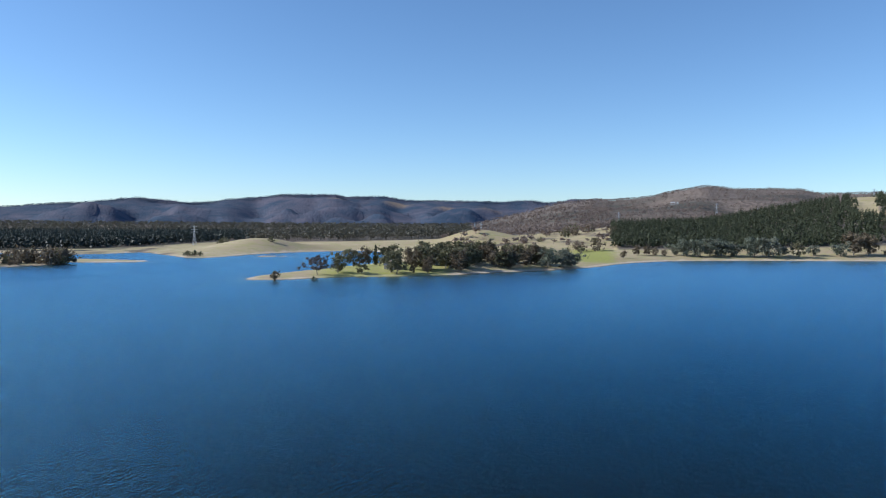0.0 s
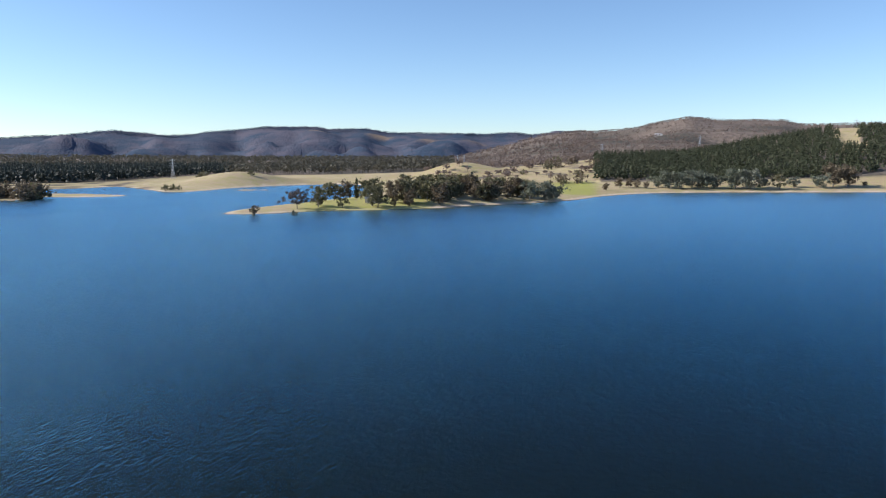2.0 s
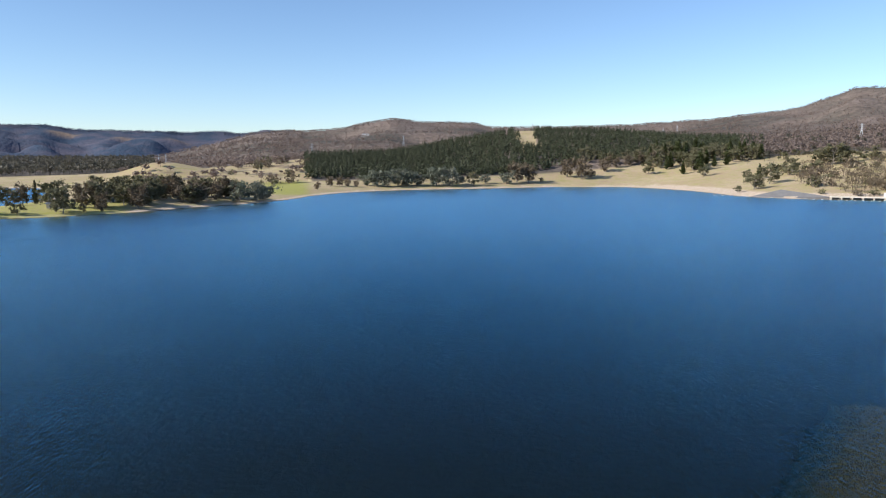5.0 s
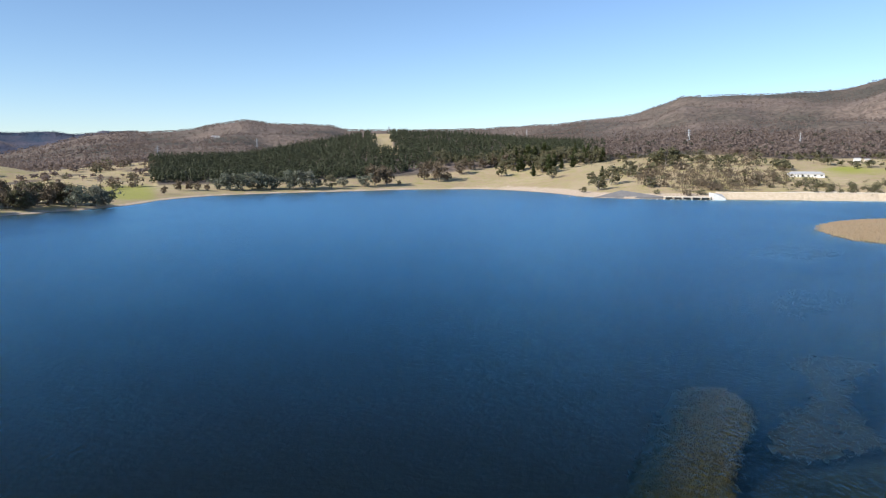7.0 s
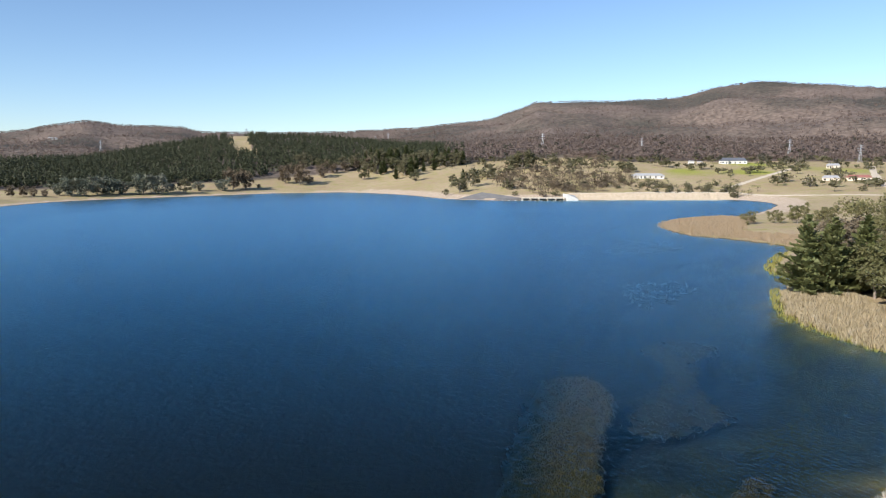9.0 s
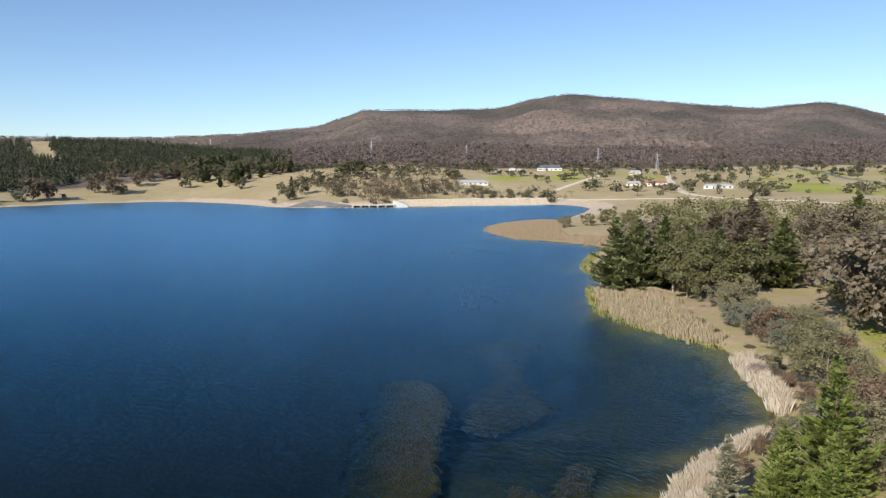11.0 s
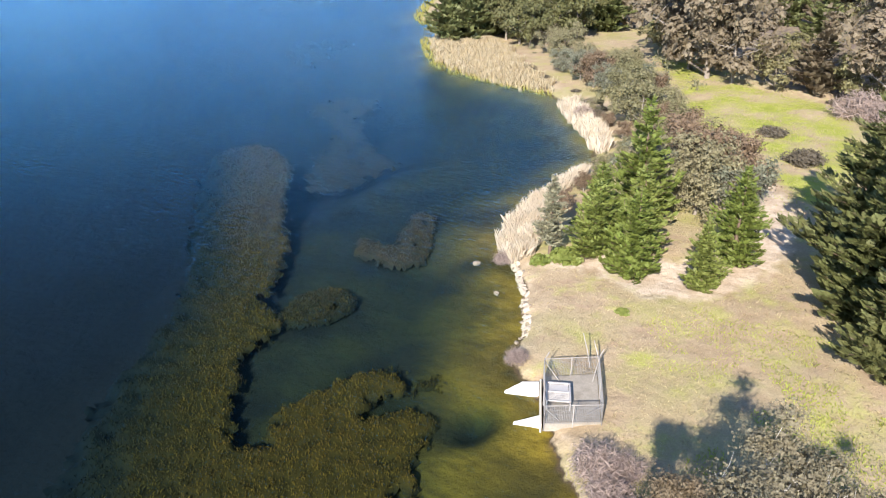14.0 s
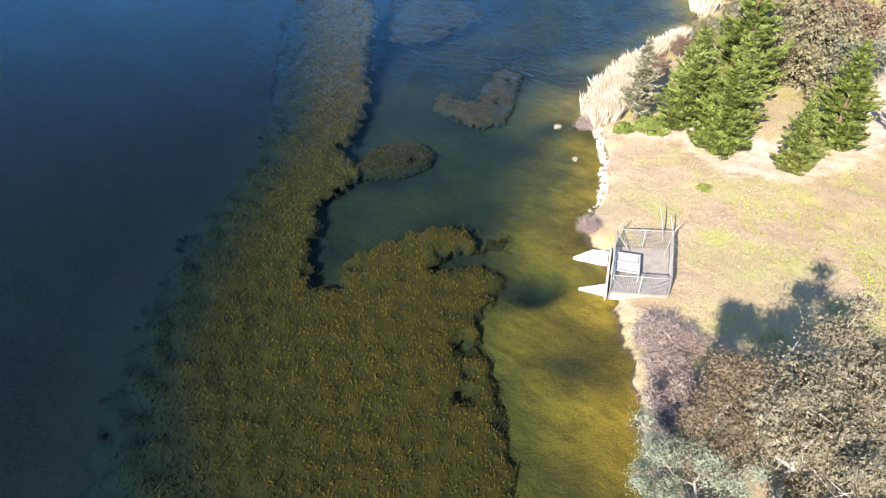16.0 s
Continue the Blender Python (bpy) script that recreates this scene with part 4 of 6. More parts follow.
GROVE_BROWNS = [make_gum("casuarina_tree", 90 + k, 10, 0.54, GROVE_BROWN_LEAF, BARK, 2400, 0.50, 10, 0.17, 0.05, label="grey-brown casuarina in a dense grove", slim=0.9, flat=0.85) for k in range(2)]
GROVE_PINES = [make_pine("pine_tree", 95 + k, 10, 0.80 + 0.07 * k, GROVE_PINE_LEAF, 32, 0.84, 0.05, "dark olive old pine with ragged boughs in the grove", steep=0.5, slim=0.6) for k in range(3)]
RUSTY_PINES = [make_pine("pine_tree", 98 + k, 10, 0.95 + 0.1 * k, GROVE_BROWN_LEAF, 34, 0.84, 0.05, "grey-brown old pine with layered ragged boughs in the grove", steep=0.3, slim=0.6) for k in range(2)]
OLIVE_GUMS = [make_gum("gum_tree", 85 + k, 10, 0.42, OLIVE_LEAF, BARK, 2400, 0.46, 10, 0.16, 0.10, label="dark olive gum tree at the end of the wooded bank", slim=0.9, flat=0.8) for k in range(2)]
GUMS = [make_gum("gum_tree", 100 + k, 10, 0.42, GUM_LEAF, BARK, 760, 0.78, 9, 0.19, 0.08, label="grey-green gum tree with a pale trunk") for k in range(4)]
BROWNS = [make_gum("gum_tree", 120 + k, 10, 0.40, BROWN_LEAF, BARK, 760, 0.78, 10, 0.21, 0.04, label="brown-leaved gum tree with a dense crown") for k in range(3)]
WATTLES = [make_gum("wattle_tree", 140 + k, 10, 0.60, GREY_LEAF, BARK, 1100, 0.86, 11, 0.24, 0.02, label="silver-grey round wattle tree by the water") for k in range(3)]
PINES = [make_pine("pine_tree", 160 + k, 10, 0.60, PINE_LEAF, 11, 1.0, 0.08, "dark green pine tree with ragged boughs") for k in range(3)]
SHRUBS = [make_shrub("shrub", 180 + k, 3, 1.3, GUM_LEAF, 120, 0.58, "low dull green shrub in dry grass") for k in range(3)]
BROWN_SHRUBS = [make_shrub("shrub", 190 + k, 3, 1.4, BROWN_LEAF, 120, 0.58, "low brown scrub bush in dry grass") for k in range(2)]
BARE = make_gum("bare_tree", 200, 10, 0.72, OAK_TWIG, BARK, 5200, 0.34, 12, 0.14, 0.2, label="wide leafless oak standing on the grassy point")
CYPRESS = make_pine("cypress_tree", 210, 10, 0.42, DARK_LEAF, 8, 0.7, 0.02, "narrow dark cypress on the point", steep=1.0)

# the wooded point
plant(BROWNS[0], -227, 299, 0.55, group="trees on the point")
plant(SHRUBS[0], -211, 311, 1.1, group="trees on the point")
plant(BARE, -224, 333, 1.05, group="trees on the point")
plant(GUMS[0], -219, 347, 1.1, group="trees on the point")
plant(CYPRESS, -238, 425, 1.4, group="trees on the point")
for x, y, h in ((-238, 396, 14), (-234, 405, 15), (-240, 388, 12), (-226, 415, 15), (-222, 420, 16), (-189, 362, 14), (-195, 366, 12), (-184, 372, 10), (-191, 388, 14), (-203, 424, 14),
                (-215, 432, 12), (-180, 384, 9), (-222, 352, 5), (-205, 350, 6)):
    scaled_plant(GUMS + BROWNS, x, y, h * 0.82, 10, group="trees on the point")
rng = np.random.default_rng(31)
n = 0
while n < 84:
    b, dd = rng.uniform(-25.3, -15.2), rng.uniform(395, 560)
    x, y = bearing(b, dd)
    s = -side_of(SHORE, np.array([x]), np.array([y]))[0]
    if s < 7 or dd > 400 + 115 or (b > -17 and s < 14):
        continue
    scaled_plant(BROWNS + GUMS, x, y, rng.uniform(7.5, 11.5), 10, group="trees on the point")
    n += 1
for x, y, h in ((-128, 462, 13), (-121, 476, 12), (-118, 488, 11)):
    scaled_plant(WATTLES, x, y, h, 10, group="trees on the point")

# the row of wattles and gums along the far shore
for b, dd, h, kind in ((-9.6, 630, 6, 1), (-8.6, 668, 8, 1), (-7.9, 676, 8, 1), (-7.3, 673, 9, 1), (-6.6, 672, 7, 1), (-5.7, 690, 11, 2), (-4.9, 684, 13, 2), (-4.1, 686, 13, 2), (-3.3, 700, 14, 2),
                       (-2.5, 702, 15, 2), (-1.7, 704, 13, 2), (-0.2, 708, 15, 2), (0.6, 712, 16, 2), (1.6, 728, 9, 2), (2.7, 724, 13, 0), (3.6, 745, 8, 2), (5.3, 752, 12, 2), (6.1, 765, 19, 1), (7.0, 770, 18, 1),
                       (8.0, 783, 10, 1), (10.0, 820, 19, 1), (11.1, 812, 21, 1), (11.9, 822, 17, 1), (12.8, 864, 19, 1), (13.7, 890, 14, 1), (14.6, 905, 14, 1), (15.4, 920, 13, 1), (16.1, 850, 14, 0),
                       (18.6, 835, 24, 3), (19.4, 862, 26, 3), (20.1, 800, 12, 0), (23.0, 740, 9, 0), (23.9, 735, 15, 3), (26.2, 756, 10, 0), (27.7, 805, 14, 0), (28.2, 812, 12, 0), (29.2, 842, 12, 0)):
    x, y = bearing(b, dd)
    scaled_plant((GUMS, BROWNS, WATTLES, PINES)[kind], x, y, h * (0.9, 0.9, 0.92, 0.62)[kind], 10, group="trees along the far shore")
rng = np.random.default_rng(32)
for k in range(110):
    b, dd = rng.uniform(15.5, 24.0), rng.uniform(830, 1010)
    if dd < 830 + 22 * abs(b - 19.2):
        continue
    scaled_plant(PINES + GUMS, *bearing(b, dd), rng.uniform(11, 16), 10, group="trees along the far shore")
for k in range(16):
    b = rng.uniform(11, 17)
    scaled_plant(BROWNS + GUMS, *bearing(b, rng.uniform(900, 960)), rng.uniform(9, 14), 10, group="trees along the far shore")
for b, dd, h in ((22.5, 640, 5), (23.6, 650, 11), (23.9, 655, 9), (24.6, 690, 14), (26.0, 760, 12), (28.5, 800, 17), (29.1, 805, 15), (31.0, 820, 12)):
    scaled_plant(PINES if h > 18 else GUMS, *bearing(b, dd), h, 10, group="trees along the far shore")

# scrub on the rough slope behind the spillway, and bushes over the paddocks
for k in range(62):
    b, dd = rng.uniform(25.5, 36), rng.uniform(590, 900)
    if dd > 700 and rng.uniform() < 0.6:
        continue
    scaled_plant(rng.choice([0, 1, 2]) and BROWN_SHRUBS + SHRUBS or SHRUBS, *bearing(b, dd), rng.uniform(2.5, 6.5), 3, group="scrub on the slope")
for k in range(60):
    b, dd = rng.uniform(36, 44.5), rng.uniform(650, 715)
    scaled_plant(SHRUBS, *bearing(b, dd), rng.uniform(2, 4.5), 3, group="bushes in the paddocks")
for k in range(80):
    b, dd = rng.uniform(47, 80), rng.uniform(600, 1000)
    scaled_plant(SHRUBS, *bearing(b, dd), rng.uniform(3, 6.5), 3, group="bushes in the paddocks")
for k in range(20):
    b, dd = rng.uniform(-16.5, -10.5), rng.uniform(640, 1000)
    scaled_plant(SHRUBS + BROWN_SHRUBS, *bearing(b, dd), rng.uniform(3, 7), 3, group="bushes in the paddocks")
for k in range(34):
    b, dd = rng.uniform(-57, -51.6), rng.uniform(550, 590)
    scaled_plant(SHRUBS + BROWN_SHRUBS, *bearing(b, dd), rng.uniform(4, 7), 3, group="bushes on the low shore")
for b, dd, h in ((-43.5, 655, 6), (-43.0, 660, 5), (-42.6, 664, 4), (-37.3, 790, 6), (-41, 900, 8), (-40.6, 930, 9)):
    scaled_plant(SHRUBS, *bearing(b, dd), h, 3, group="bushes on the low shore")

# the grove on the right bank
for x, y, h in ((250, 247, 6), (262, 243, 6), (270, 238, 8.5), (281, 234, 7), (279, 248, 6), (270, 226, 7), (256, 212, 7), (292, 240, 8)):
    scaled_plant(GROVE_GUMS, x, y, h, 10, group="trees of the grove")
rng = np.random.default_rng(33)
pts = [np.array(p) for p in ((125, 49), (123, 43.5), (124.5, 37), (123.5, 30.5), (122, 24.5), (119, 18.5), (130.5, 54), (137, 59), (144, 64.5), (150, 70))]
while len(pts) < 160:
    p = np.array([rng.uniform(120, 340), rng.uniform(5, 230)])
    if inside(GROVE, p[0], p[1])[0] > 0 and all(np.hypot(*(p - q)) > 7.2 for q in pts):
        pts.append(p)
pts.sort(key=lambda p: float(np.hypot(*p)))
back = np.array(pts[100:])
stand("grove_trees", lambda r, n: far_gum(r, n), back, rng.uniform(10, 14.5, len(back)), GROVE_LEAF, "olive and grey-brown trees deep in the grove", "forest", 28, 1.15, 260)
for p in pts[:100]:
    scaled_plant(GROVE_GUMS * 2 + GROVE_BROWNS * 2 + GROVE_PINES + RUSTY_PINES, p[0], p[1], rng.uniform(9.0, 14.5), 10, group="trees of the grove")

# ---- the near bank ----
NEAR_GUMS = [make_gum("gum_tree", 300 + k, 10, 0.50, NEAR_GUM_LEAF, BARK, 4800, 0.36, 11, 0.165, 0.12, label="olive-grey gum tree with a broad open crown", squash=0.8, slim=0.6, flat=0.62) for k in range(3)]
NEAR_BROWNS = [make_gum("casuarina_tree", 310 + k, 10, 0.40, NEAR_BROWN_LEAF, BARK, 4800, 0.36, 11, 0.17, 0.05, label="rusty brown casuarina with dense fine foliage", squash=1.0, slim=0.6, flat=0.62) for k in range(2)]
NEAR_WATTLES = [make_gum("wattle_tree", 320 + k, 10, 0.52, NEAR_GREY_LEAF, BARK, 4800, 0.36, 11, 0.17, 0.05, label="blue-grey wattle tree on the bank", squash=0.8, slim=0.6, flat=0.62) for k in range(2)]
NEAR_PINES = [make_pine("pine_tree", 330 + k, 10, 0.70, NEAR_BRIGHT_LEAF, 74, 0.46, 0.03, "bright green young pine with upswept boughs", steep=0.55, slim=0.5) for k in range(3)]
DARK_PINES = [make_pine("pine_tree", 340 + k, 10, 0.72, NEAR_PINE_LEAF, 90, 0.50, 0.03, "broad dark green pine tree on the grassy bank", steep=0.45, slim=0.5) for k in range(2)]
PALE_PINE = make_pine("pine_tree", 350, 10, 0.62, PALE_PINE_LEAF, 70, 0.44, 0.22, "small greyish pine among dry reeds at the water", slim=0.5)
TWIGGY = [make_shrub("bare_shrub", 360 + k, 2, 1.5, TWIG, 3000, 0.42, "leafless purple-brown shrub at the water's edge", stems=26, slim=0.07) for k in range(2)]
DOME = [make_shrub("shrub", 370 + k, 2, 2.2, DOME_LEAF, 2600, 0.30, "low dark dome-shaped bush in green grass", stems=22, slim=0.9) for k in range(2)]
HERB = make_shrub("shrub", 380, 0.6, 1.8, NEAR_BRIGHT_LEAF, 320, 0.26, "small bright green shrub alone on the bare bank", stems=8, slim=0.9)

BANK = "trees on the near bank"
plant(PALE_PINE, 48.2, 30.2, 0.80, 0, BANK)
for x, y, h, turn in ((49.4, 22.9, 8.4, 10), (50.8, 27.2, 8.6, 150), (57.0, 26.6, 12.8, 200), (54.2, 29.0, 9.4, 250), (50.8, 17.9, 7.4, 300), (53.6, 24.6, 10.4, 331), (50.6, 24.9, 7.6, 61)):
    plant(NEAR_PINES[turn % 3], x, y, h / 10, turn, BANK)
plant(NEAR_PINES[0], 56.2, 17.4, 1.04, 30, BANK)
for x, y, h, turn in ((52.2, 6.6, 14.0, 40), (58.0, 8.6, 12.0, 160), (46.6, 4.0, 10.5, 101), (50.5, 1.5, 12.0, 200)):
    plant(DARK_PINES[turn % 2], x, y, h / 10, turn, BANK)
for x, y, s in ((46.9, 30.4, 0.22), (48.5, 28.8, 0.26)):
    plant(HERB, x, y, s * 6, None, "small bushes on the near bank", "low green bush under the small pine")
plant(HERB, 43.6, 20.7, 0.6, 0, "small bushes on the near bank")
# gums and casuarinas behind the pines and along the bank
for x, y, h, k in ((65, 24.5, 8.5, 0), (69, 24, 8.5, 3), (73, 24.5, 8, 3), (70.5, 28, 8, 4), (63.5, 27.5, 6.5, 1), (66.5, 30.5, 6.0, 5), (76, 28, 7.0, 0), (66.5, 22.0, 7, 6),
                   (86, 37.5, 8.5, 1), (90, 43, 8.5, 0), (93, 46.5, 7.5, 2), (83.5, 34, 7, 4), (95.5, 42.5, 7.5, 1), (88.5, 39, 6, 3), (104, 57, 8, 5), (108, 61, 8, 3), (111, 65.5, 8.5, 5),
                   (107.5, 54, 7, 0), (113, 60, 7.5, 2), (118, 68, 8.5, 1), (121, 75, 9, 0), (115.5, 72, 6.5, 6), (127, 82, 9, 1),
                   (112, 57, 7.5, 0), (119, 62, 8.5, 1), (106, 50, 7.5, 6), (100.5, 47, 7, 3)):
    plant((NEAR_GUMS + NEAR_BROWNS + NEAR_WATTLES)[k], x, y, h / 10, None, BANK)
for x, y, h in ((131, 90, 9.5), (134, 95, 10.5), (140, 91, 11.5), (146, 88, 12), (137, 101, 11), (139, 97, 11.5), (145, 95, 11.5), (142, 102, 11)):
    plant(OLIVE_GUMS[int(x) % 2], x, y, h / 10, None, BANK)
for x, y, h in ((128, 110, 12.5), (132, 107, 12), (135, 111, 13), (139, 106, 11), (143, 108, 12)):
    plant(GROVE_PINES[int(h) % 3], x, y, h / 10, None, BANK, "olive green pine at the end of the wooded bank")
for x, y, s in ((87.5, 21.2, 0.95), (97, 28.0, 0.85), (92.5, 51.5, 0.6), (118, 26, 0.9), (96, 52, 0.5), (99, 56, 0.55), (104, 62, 0.6), (100, 50, 0.6), (110, 72, 0.6), (113, 78, 0.7), (121, 90, 0.7), (127, 97, 0.7)):
    plant(DOME[int(x) % 2], x, y, s, None, "small bushes on the near bank", tall=0.8)
for k, (x, y, h) in enumerate(((59, 35.4, 2.6), (64, 36.4, 3.0), (69, 37.0, 3.4), (74, 38.5, 3.2), (79, 39.6, 3.0), (84, 42.6, 3.4), (88, 47.0, 3.0), (94, 52.4, 3.0), (72, 33.5, 4.0), (79, 35.5, 4.2))):
    plant((NEAR_BROWNS + NEAR_GUMS)[k % 5], x, y, h / 10, None, BANK, "low scrubby tree along the reedy bank")
# the big tree below the camera, with its neighbours
BIG_GUM = make_gum("gum_tree", 305, 10, 0.37, FINE_GUM_LEAF, PALE_BARK, 26000, 0.165, 15, 0.125, 0.16, label="large grey-olive gum with dead pale branches", squash=0.8, slim=0.5, flat=0.6)
CLOSE_BROWN = make_gum("casuarina_tree", 315, 10, 0.13, FINE_BROWN_LEAF, BARK, 16000, 0.15, 12, 0.10, 0.08, label="dull brown casuarina beside the large gum", squash=1.2, slim=0.5, flat=0.6)
CLOSE_WATTLE = make_gum("wattle_tree", 325, 10, 0.42, FINE_GREY_LEAF, BARK, 17000, 0.165, 11, 0.14, 0.06, label="blue-grey wattle beside the large gum", squash=0.9, slim=0.5, flat=0.6)
drng = np.random.default_rng(77)
for k in range(5):
    a, u = k * 1.26 + drng.uniform(-0.3, 0.3), drng.uniform(0.45, 0.75)
    foot = np.array([0.6 * math.cos(a), 0.6 * math.sin(a), 10 * u])
    end = foot + (2.3 * math.cos(a), 2.3 * math.sin(a), drng.uniform(0.8, 1.8))
    bits = [tube([foot, (foot + end) / 2 + drng.normal(0, 0.2, 3), end], [0.06, 0.04, 0.012], 5)]
    for j in range(6):
        p0 = foot + (end - foot) * drng.uniform(0.4, 0.95)
        bits.append(tube([p0, p0 + drng.normal(0, 0.5, 3) + (0, 0, 0.3), p0 + drng.normal(0, 0.5, 3) + (0, 0, 0.5)], [0.022, 0.015, 0.005], 4))
    child("dead_branch", np_mesh("dead_branch", *joined(bits), PALE_BARK, smooth=True), BIG_GUM, "bleached dead branch")
plant(BIG_GUM, 23.3, 4.2, 0.92, 60, BANK)
plant(BIG_GUM, 26.0, 2.0, 0.80, 170, BANK)
plant(BIG_GUM, 22.0, 1.4, 0.78, 290, BANK)
plant(CLOSE_BROWN, 21.0, 6.9, 0.84, 20, BANK)
plant(CLOSE_BROWN, 22.2, 7.6, 0.66, 80, BANK)
plant(CLOSE_WATTLE, 19.2, 6.4, 0.56, 110, BANK)
plant(CLOSE_WATTLE, 17.6, 4.4, 0.50, 200, BANK)
plant(TWIGGY[1], 26.4, 1.2, 0.95, 40, "bare shrubs at the water", "leafless purple-grey shrub under the large gum")
for x, y, s in ((27.6, 13.6, 0.95), (26.3, 12.0, 0.9), (24.8, 10.8, 0.9), (23.2, 9.6, 0.85), (21.6, 8.6, 0.8), (28.6, 12.4, 0.7), (25.6, 9.6, 0.8)):
    plant(TWIGGY[int(x * 10) % 2], x, y, s, None, "bare shrubs at the water")
for x, y, s in ((108.5, 17.5, 1.9), (111, 21.5, 2.1), (106, 14, 1.8), (34.0, 23.4, 0.55), (90.5, 52.5, 1.1), (46.2, 33.6, 0.6)):
    plant(TWIGGY[0], x, y, s, None, "bare shrubs at the water")


# ---- reeds, grass and weed ----
def blades(rng, x, y, z, h, w, lean=0.22):
    """Upright bent blades, two faces each."""
    n = len(x)
    a, l = rng.uniform(0, 6.28, n), rng.normal(0, lean, (n, 2)) * h[:, None]
    side = np.c_[np.cos(a), np.sin(a)] * (w * 0.5)[:, None]
    foot = np.c_[x, y]
    mid = foot + l * 0.35
    tip = foot + l
    rows = [np.c_[foot - side, z - 0.05], np.c_[foot + side, z - 0.05], np.c_[mid + side, z + h * 0.6], np.c_[tip, z + h]]
    return np.stack(rows, 1).reshape(-1, 3), np.arange(4 * n).reshape(-1, 4)


def strew(name, poly, n, h, w, material, label, category, seed, lean=0.22, ragged=1.0, floor=-0.3, keep=None):
    """A bed of blades inside the outline."""
    rng = np.random.default_rng(seed)
    p = np.array(poly, float)
    x, y = rng.uniform(p[:, 0].min() - 2, p[:, 0].max() + 2, n * 4), rng.uniform(p[:, 1].min() - 2, p[:, 1].max() + 2, n * 4)
    ok = inside(poly, x, y) + ragged * waves(x, y, 5, seed) > 0
    if keep is not None:
        ok &= keep(x, y)
    x, y = x[ok][:n], y[ok][:n]
    z = np.maximum(land_z(x, y), floor)
    hh = rng.uniform(h * 0.6, h * 1.15, len(x)) * (1 + 0.25 * waves(x, y, 6, seed + 1))
    v, f = blades(rng, x, y, z, hh, rng.uniform(w * 0.6, w * 1.4, len(x)), lean)
    tint = np.repeat(np.clip(0.5 + 0.4 * waves(x, y, 4, seed + 2), 0, 1) * 0.9, 4)
    return tagged(new(name, np_mesh(name, v, f, material, tint)), label, category, kind="stuff")


strew("reed_bed", [(46.5, 33.5), (47.6, 31.6), (50, 32.4), (54, 35.2), (61, 37.4), (69, 39.2), (69, 40.6), (60.2, 39.6), (53.4, 37.8), (49.6, 36.2), (46.7, 34.5)], 26000, 1.25, 0.024, REED,
      "tall bleached dry reeds at the water's edge", "reeds", 401, 0.18, 0.4)
strew("reed_bed", [(78, 43), (80.5, 42.2), (86, 46.5), (92, 53), (97, 57.8), (95.5, 59.4), (90, 54.6), (84, 48.4)], 14000, 1.5, 0.045, REED, "narrow strip of bleached dry reeds on the shore", "reeds", 402, 0.18, 0.4)
strew("reed_bed", [(101.8, 69), (104.5, 66.5), (110, 74), (118, 84), (127, 93), (136, 106), (138, 116), (132, 118), (122, 110), (112.5, 100), (106, 89), (103, 79)], 30000, 1.25, 0.07, TAN_REED,
      "broad bed of tan dry reeds along the bank", "reeds", 403, 0.2, 1.2)
strew("rush_fringe", [(100, 64), (103, 68), (104, 79), (107, 90), (114, 101.5), (131, 119), (129, 120), (111, 102), (104.5, 90), (102, 79), (101, 69)], 2600, 0.8, 0.16, RUSH,
      "yellow-green rushes at the water line", "rushes", 404, 0.3, 0.3)
strew("reed_bed", [(203, 232), (206, 217), (209, 200), (207, 186), (222, 190), (232, 205), (226, 222), (240, 240), (268, 262), (285, 300), (262, 303), (240, 291), (218, 266)], 26000, 0.85, 0.14, SPIT_REED,
      "tan dry reeds over the low spit", "reeds", 405, 0.35, 2.5)
strew("rush_fringe", [(148, 131), (157, 145), (186, 167), (184, 170), (155, 147), (146, 132)], 900, 1.0, 0.25, RUSH, "yellow-green rushes at the water line", "rushes", 406, 0.3, 0.3)
BANK_GRASS = [(23, 9), (28.5, 14.5), (33, 19), (37, 24), (43, 28), (46.5, 31), (50, 31), (60, 30), (80, 26), (100, 36), (104, 60), (112, 66), (126, 42), (112, 20), (90, 8), (60, -12), (30, -14), (20, 0)]


def off_bare(x, y):
    return inside(BARE_PATCH, x, y) < -0.5


strew("grass", BANK_GRASS, 32000, 0.16, 0.030, GRASS, "short dry grass tufts on the near bank", "grass", 407, 0.6, 1.5, 0.05, off_bare)
strew("green_grass", MEADOW, 7000, 0.15, 0.045, LUSH, "bright green winter grass in the clearing", "grass", 408, 0.6, 2.5)
strew("green_grass", [(31, 9), (36, 8), (42, 10), (44, 7), (40, 3), (36, 1), (31, 4)], 4200, 0.16, 0.04, LUSH, "yellow-green weeds in the dry grass", "grass", 409, 0.6, 2.5)
strew("green_grass", [(45, 17), (48, 13), (50, 9), (46, 8), (42, 12), (40, 16)], 2200, 0.14, 0.035, LUSH, "yellow-green weeds in the dry grass", "grass", 410, 0.6, 2.5)

CHALK = plain("pale_eroded_bank", (0.38, 0.305, 0.22), (0.58, 0.485, 0.37), 0.9, 0.95, bump=0.06)


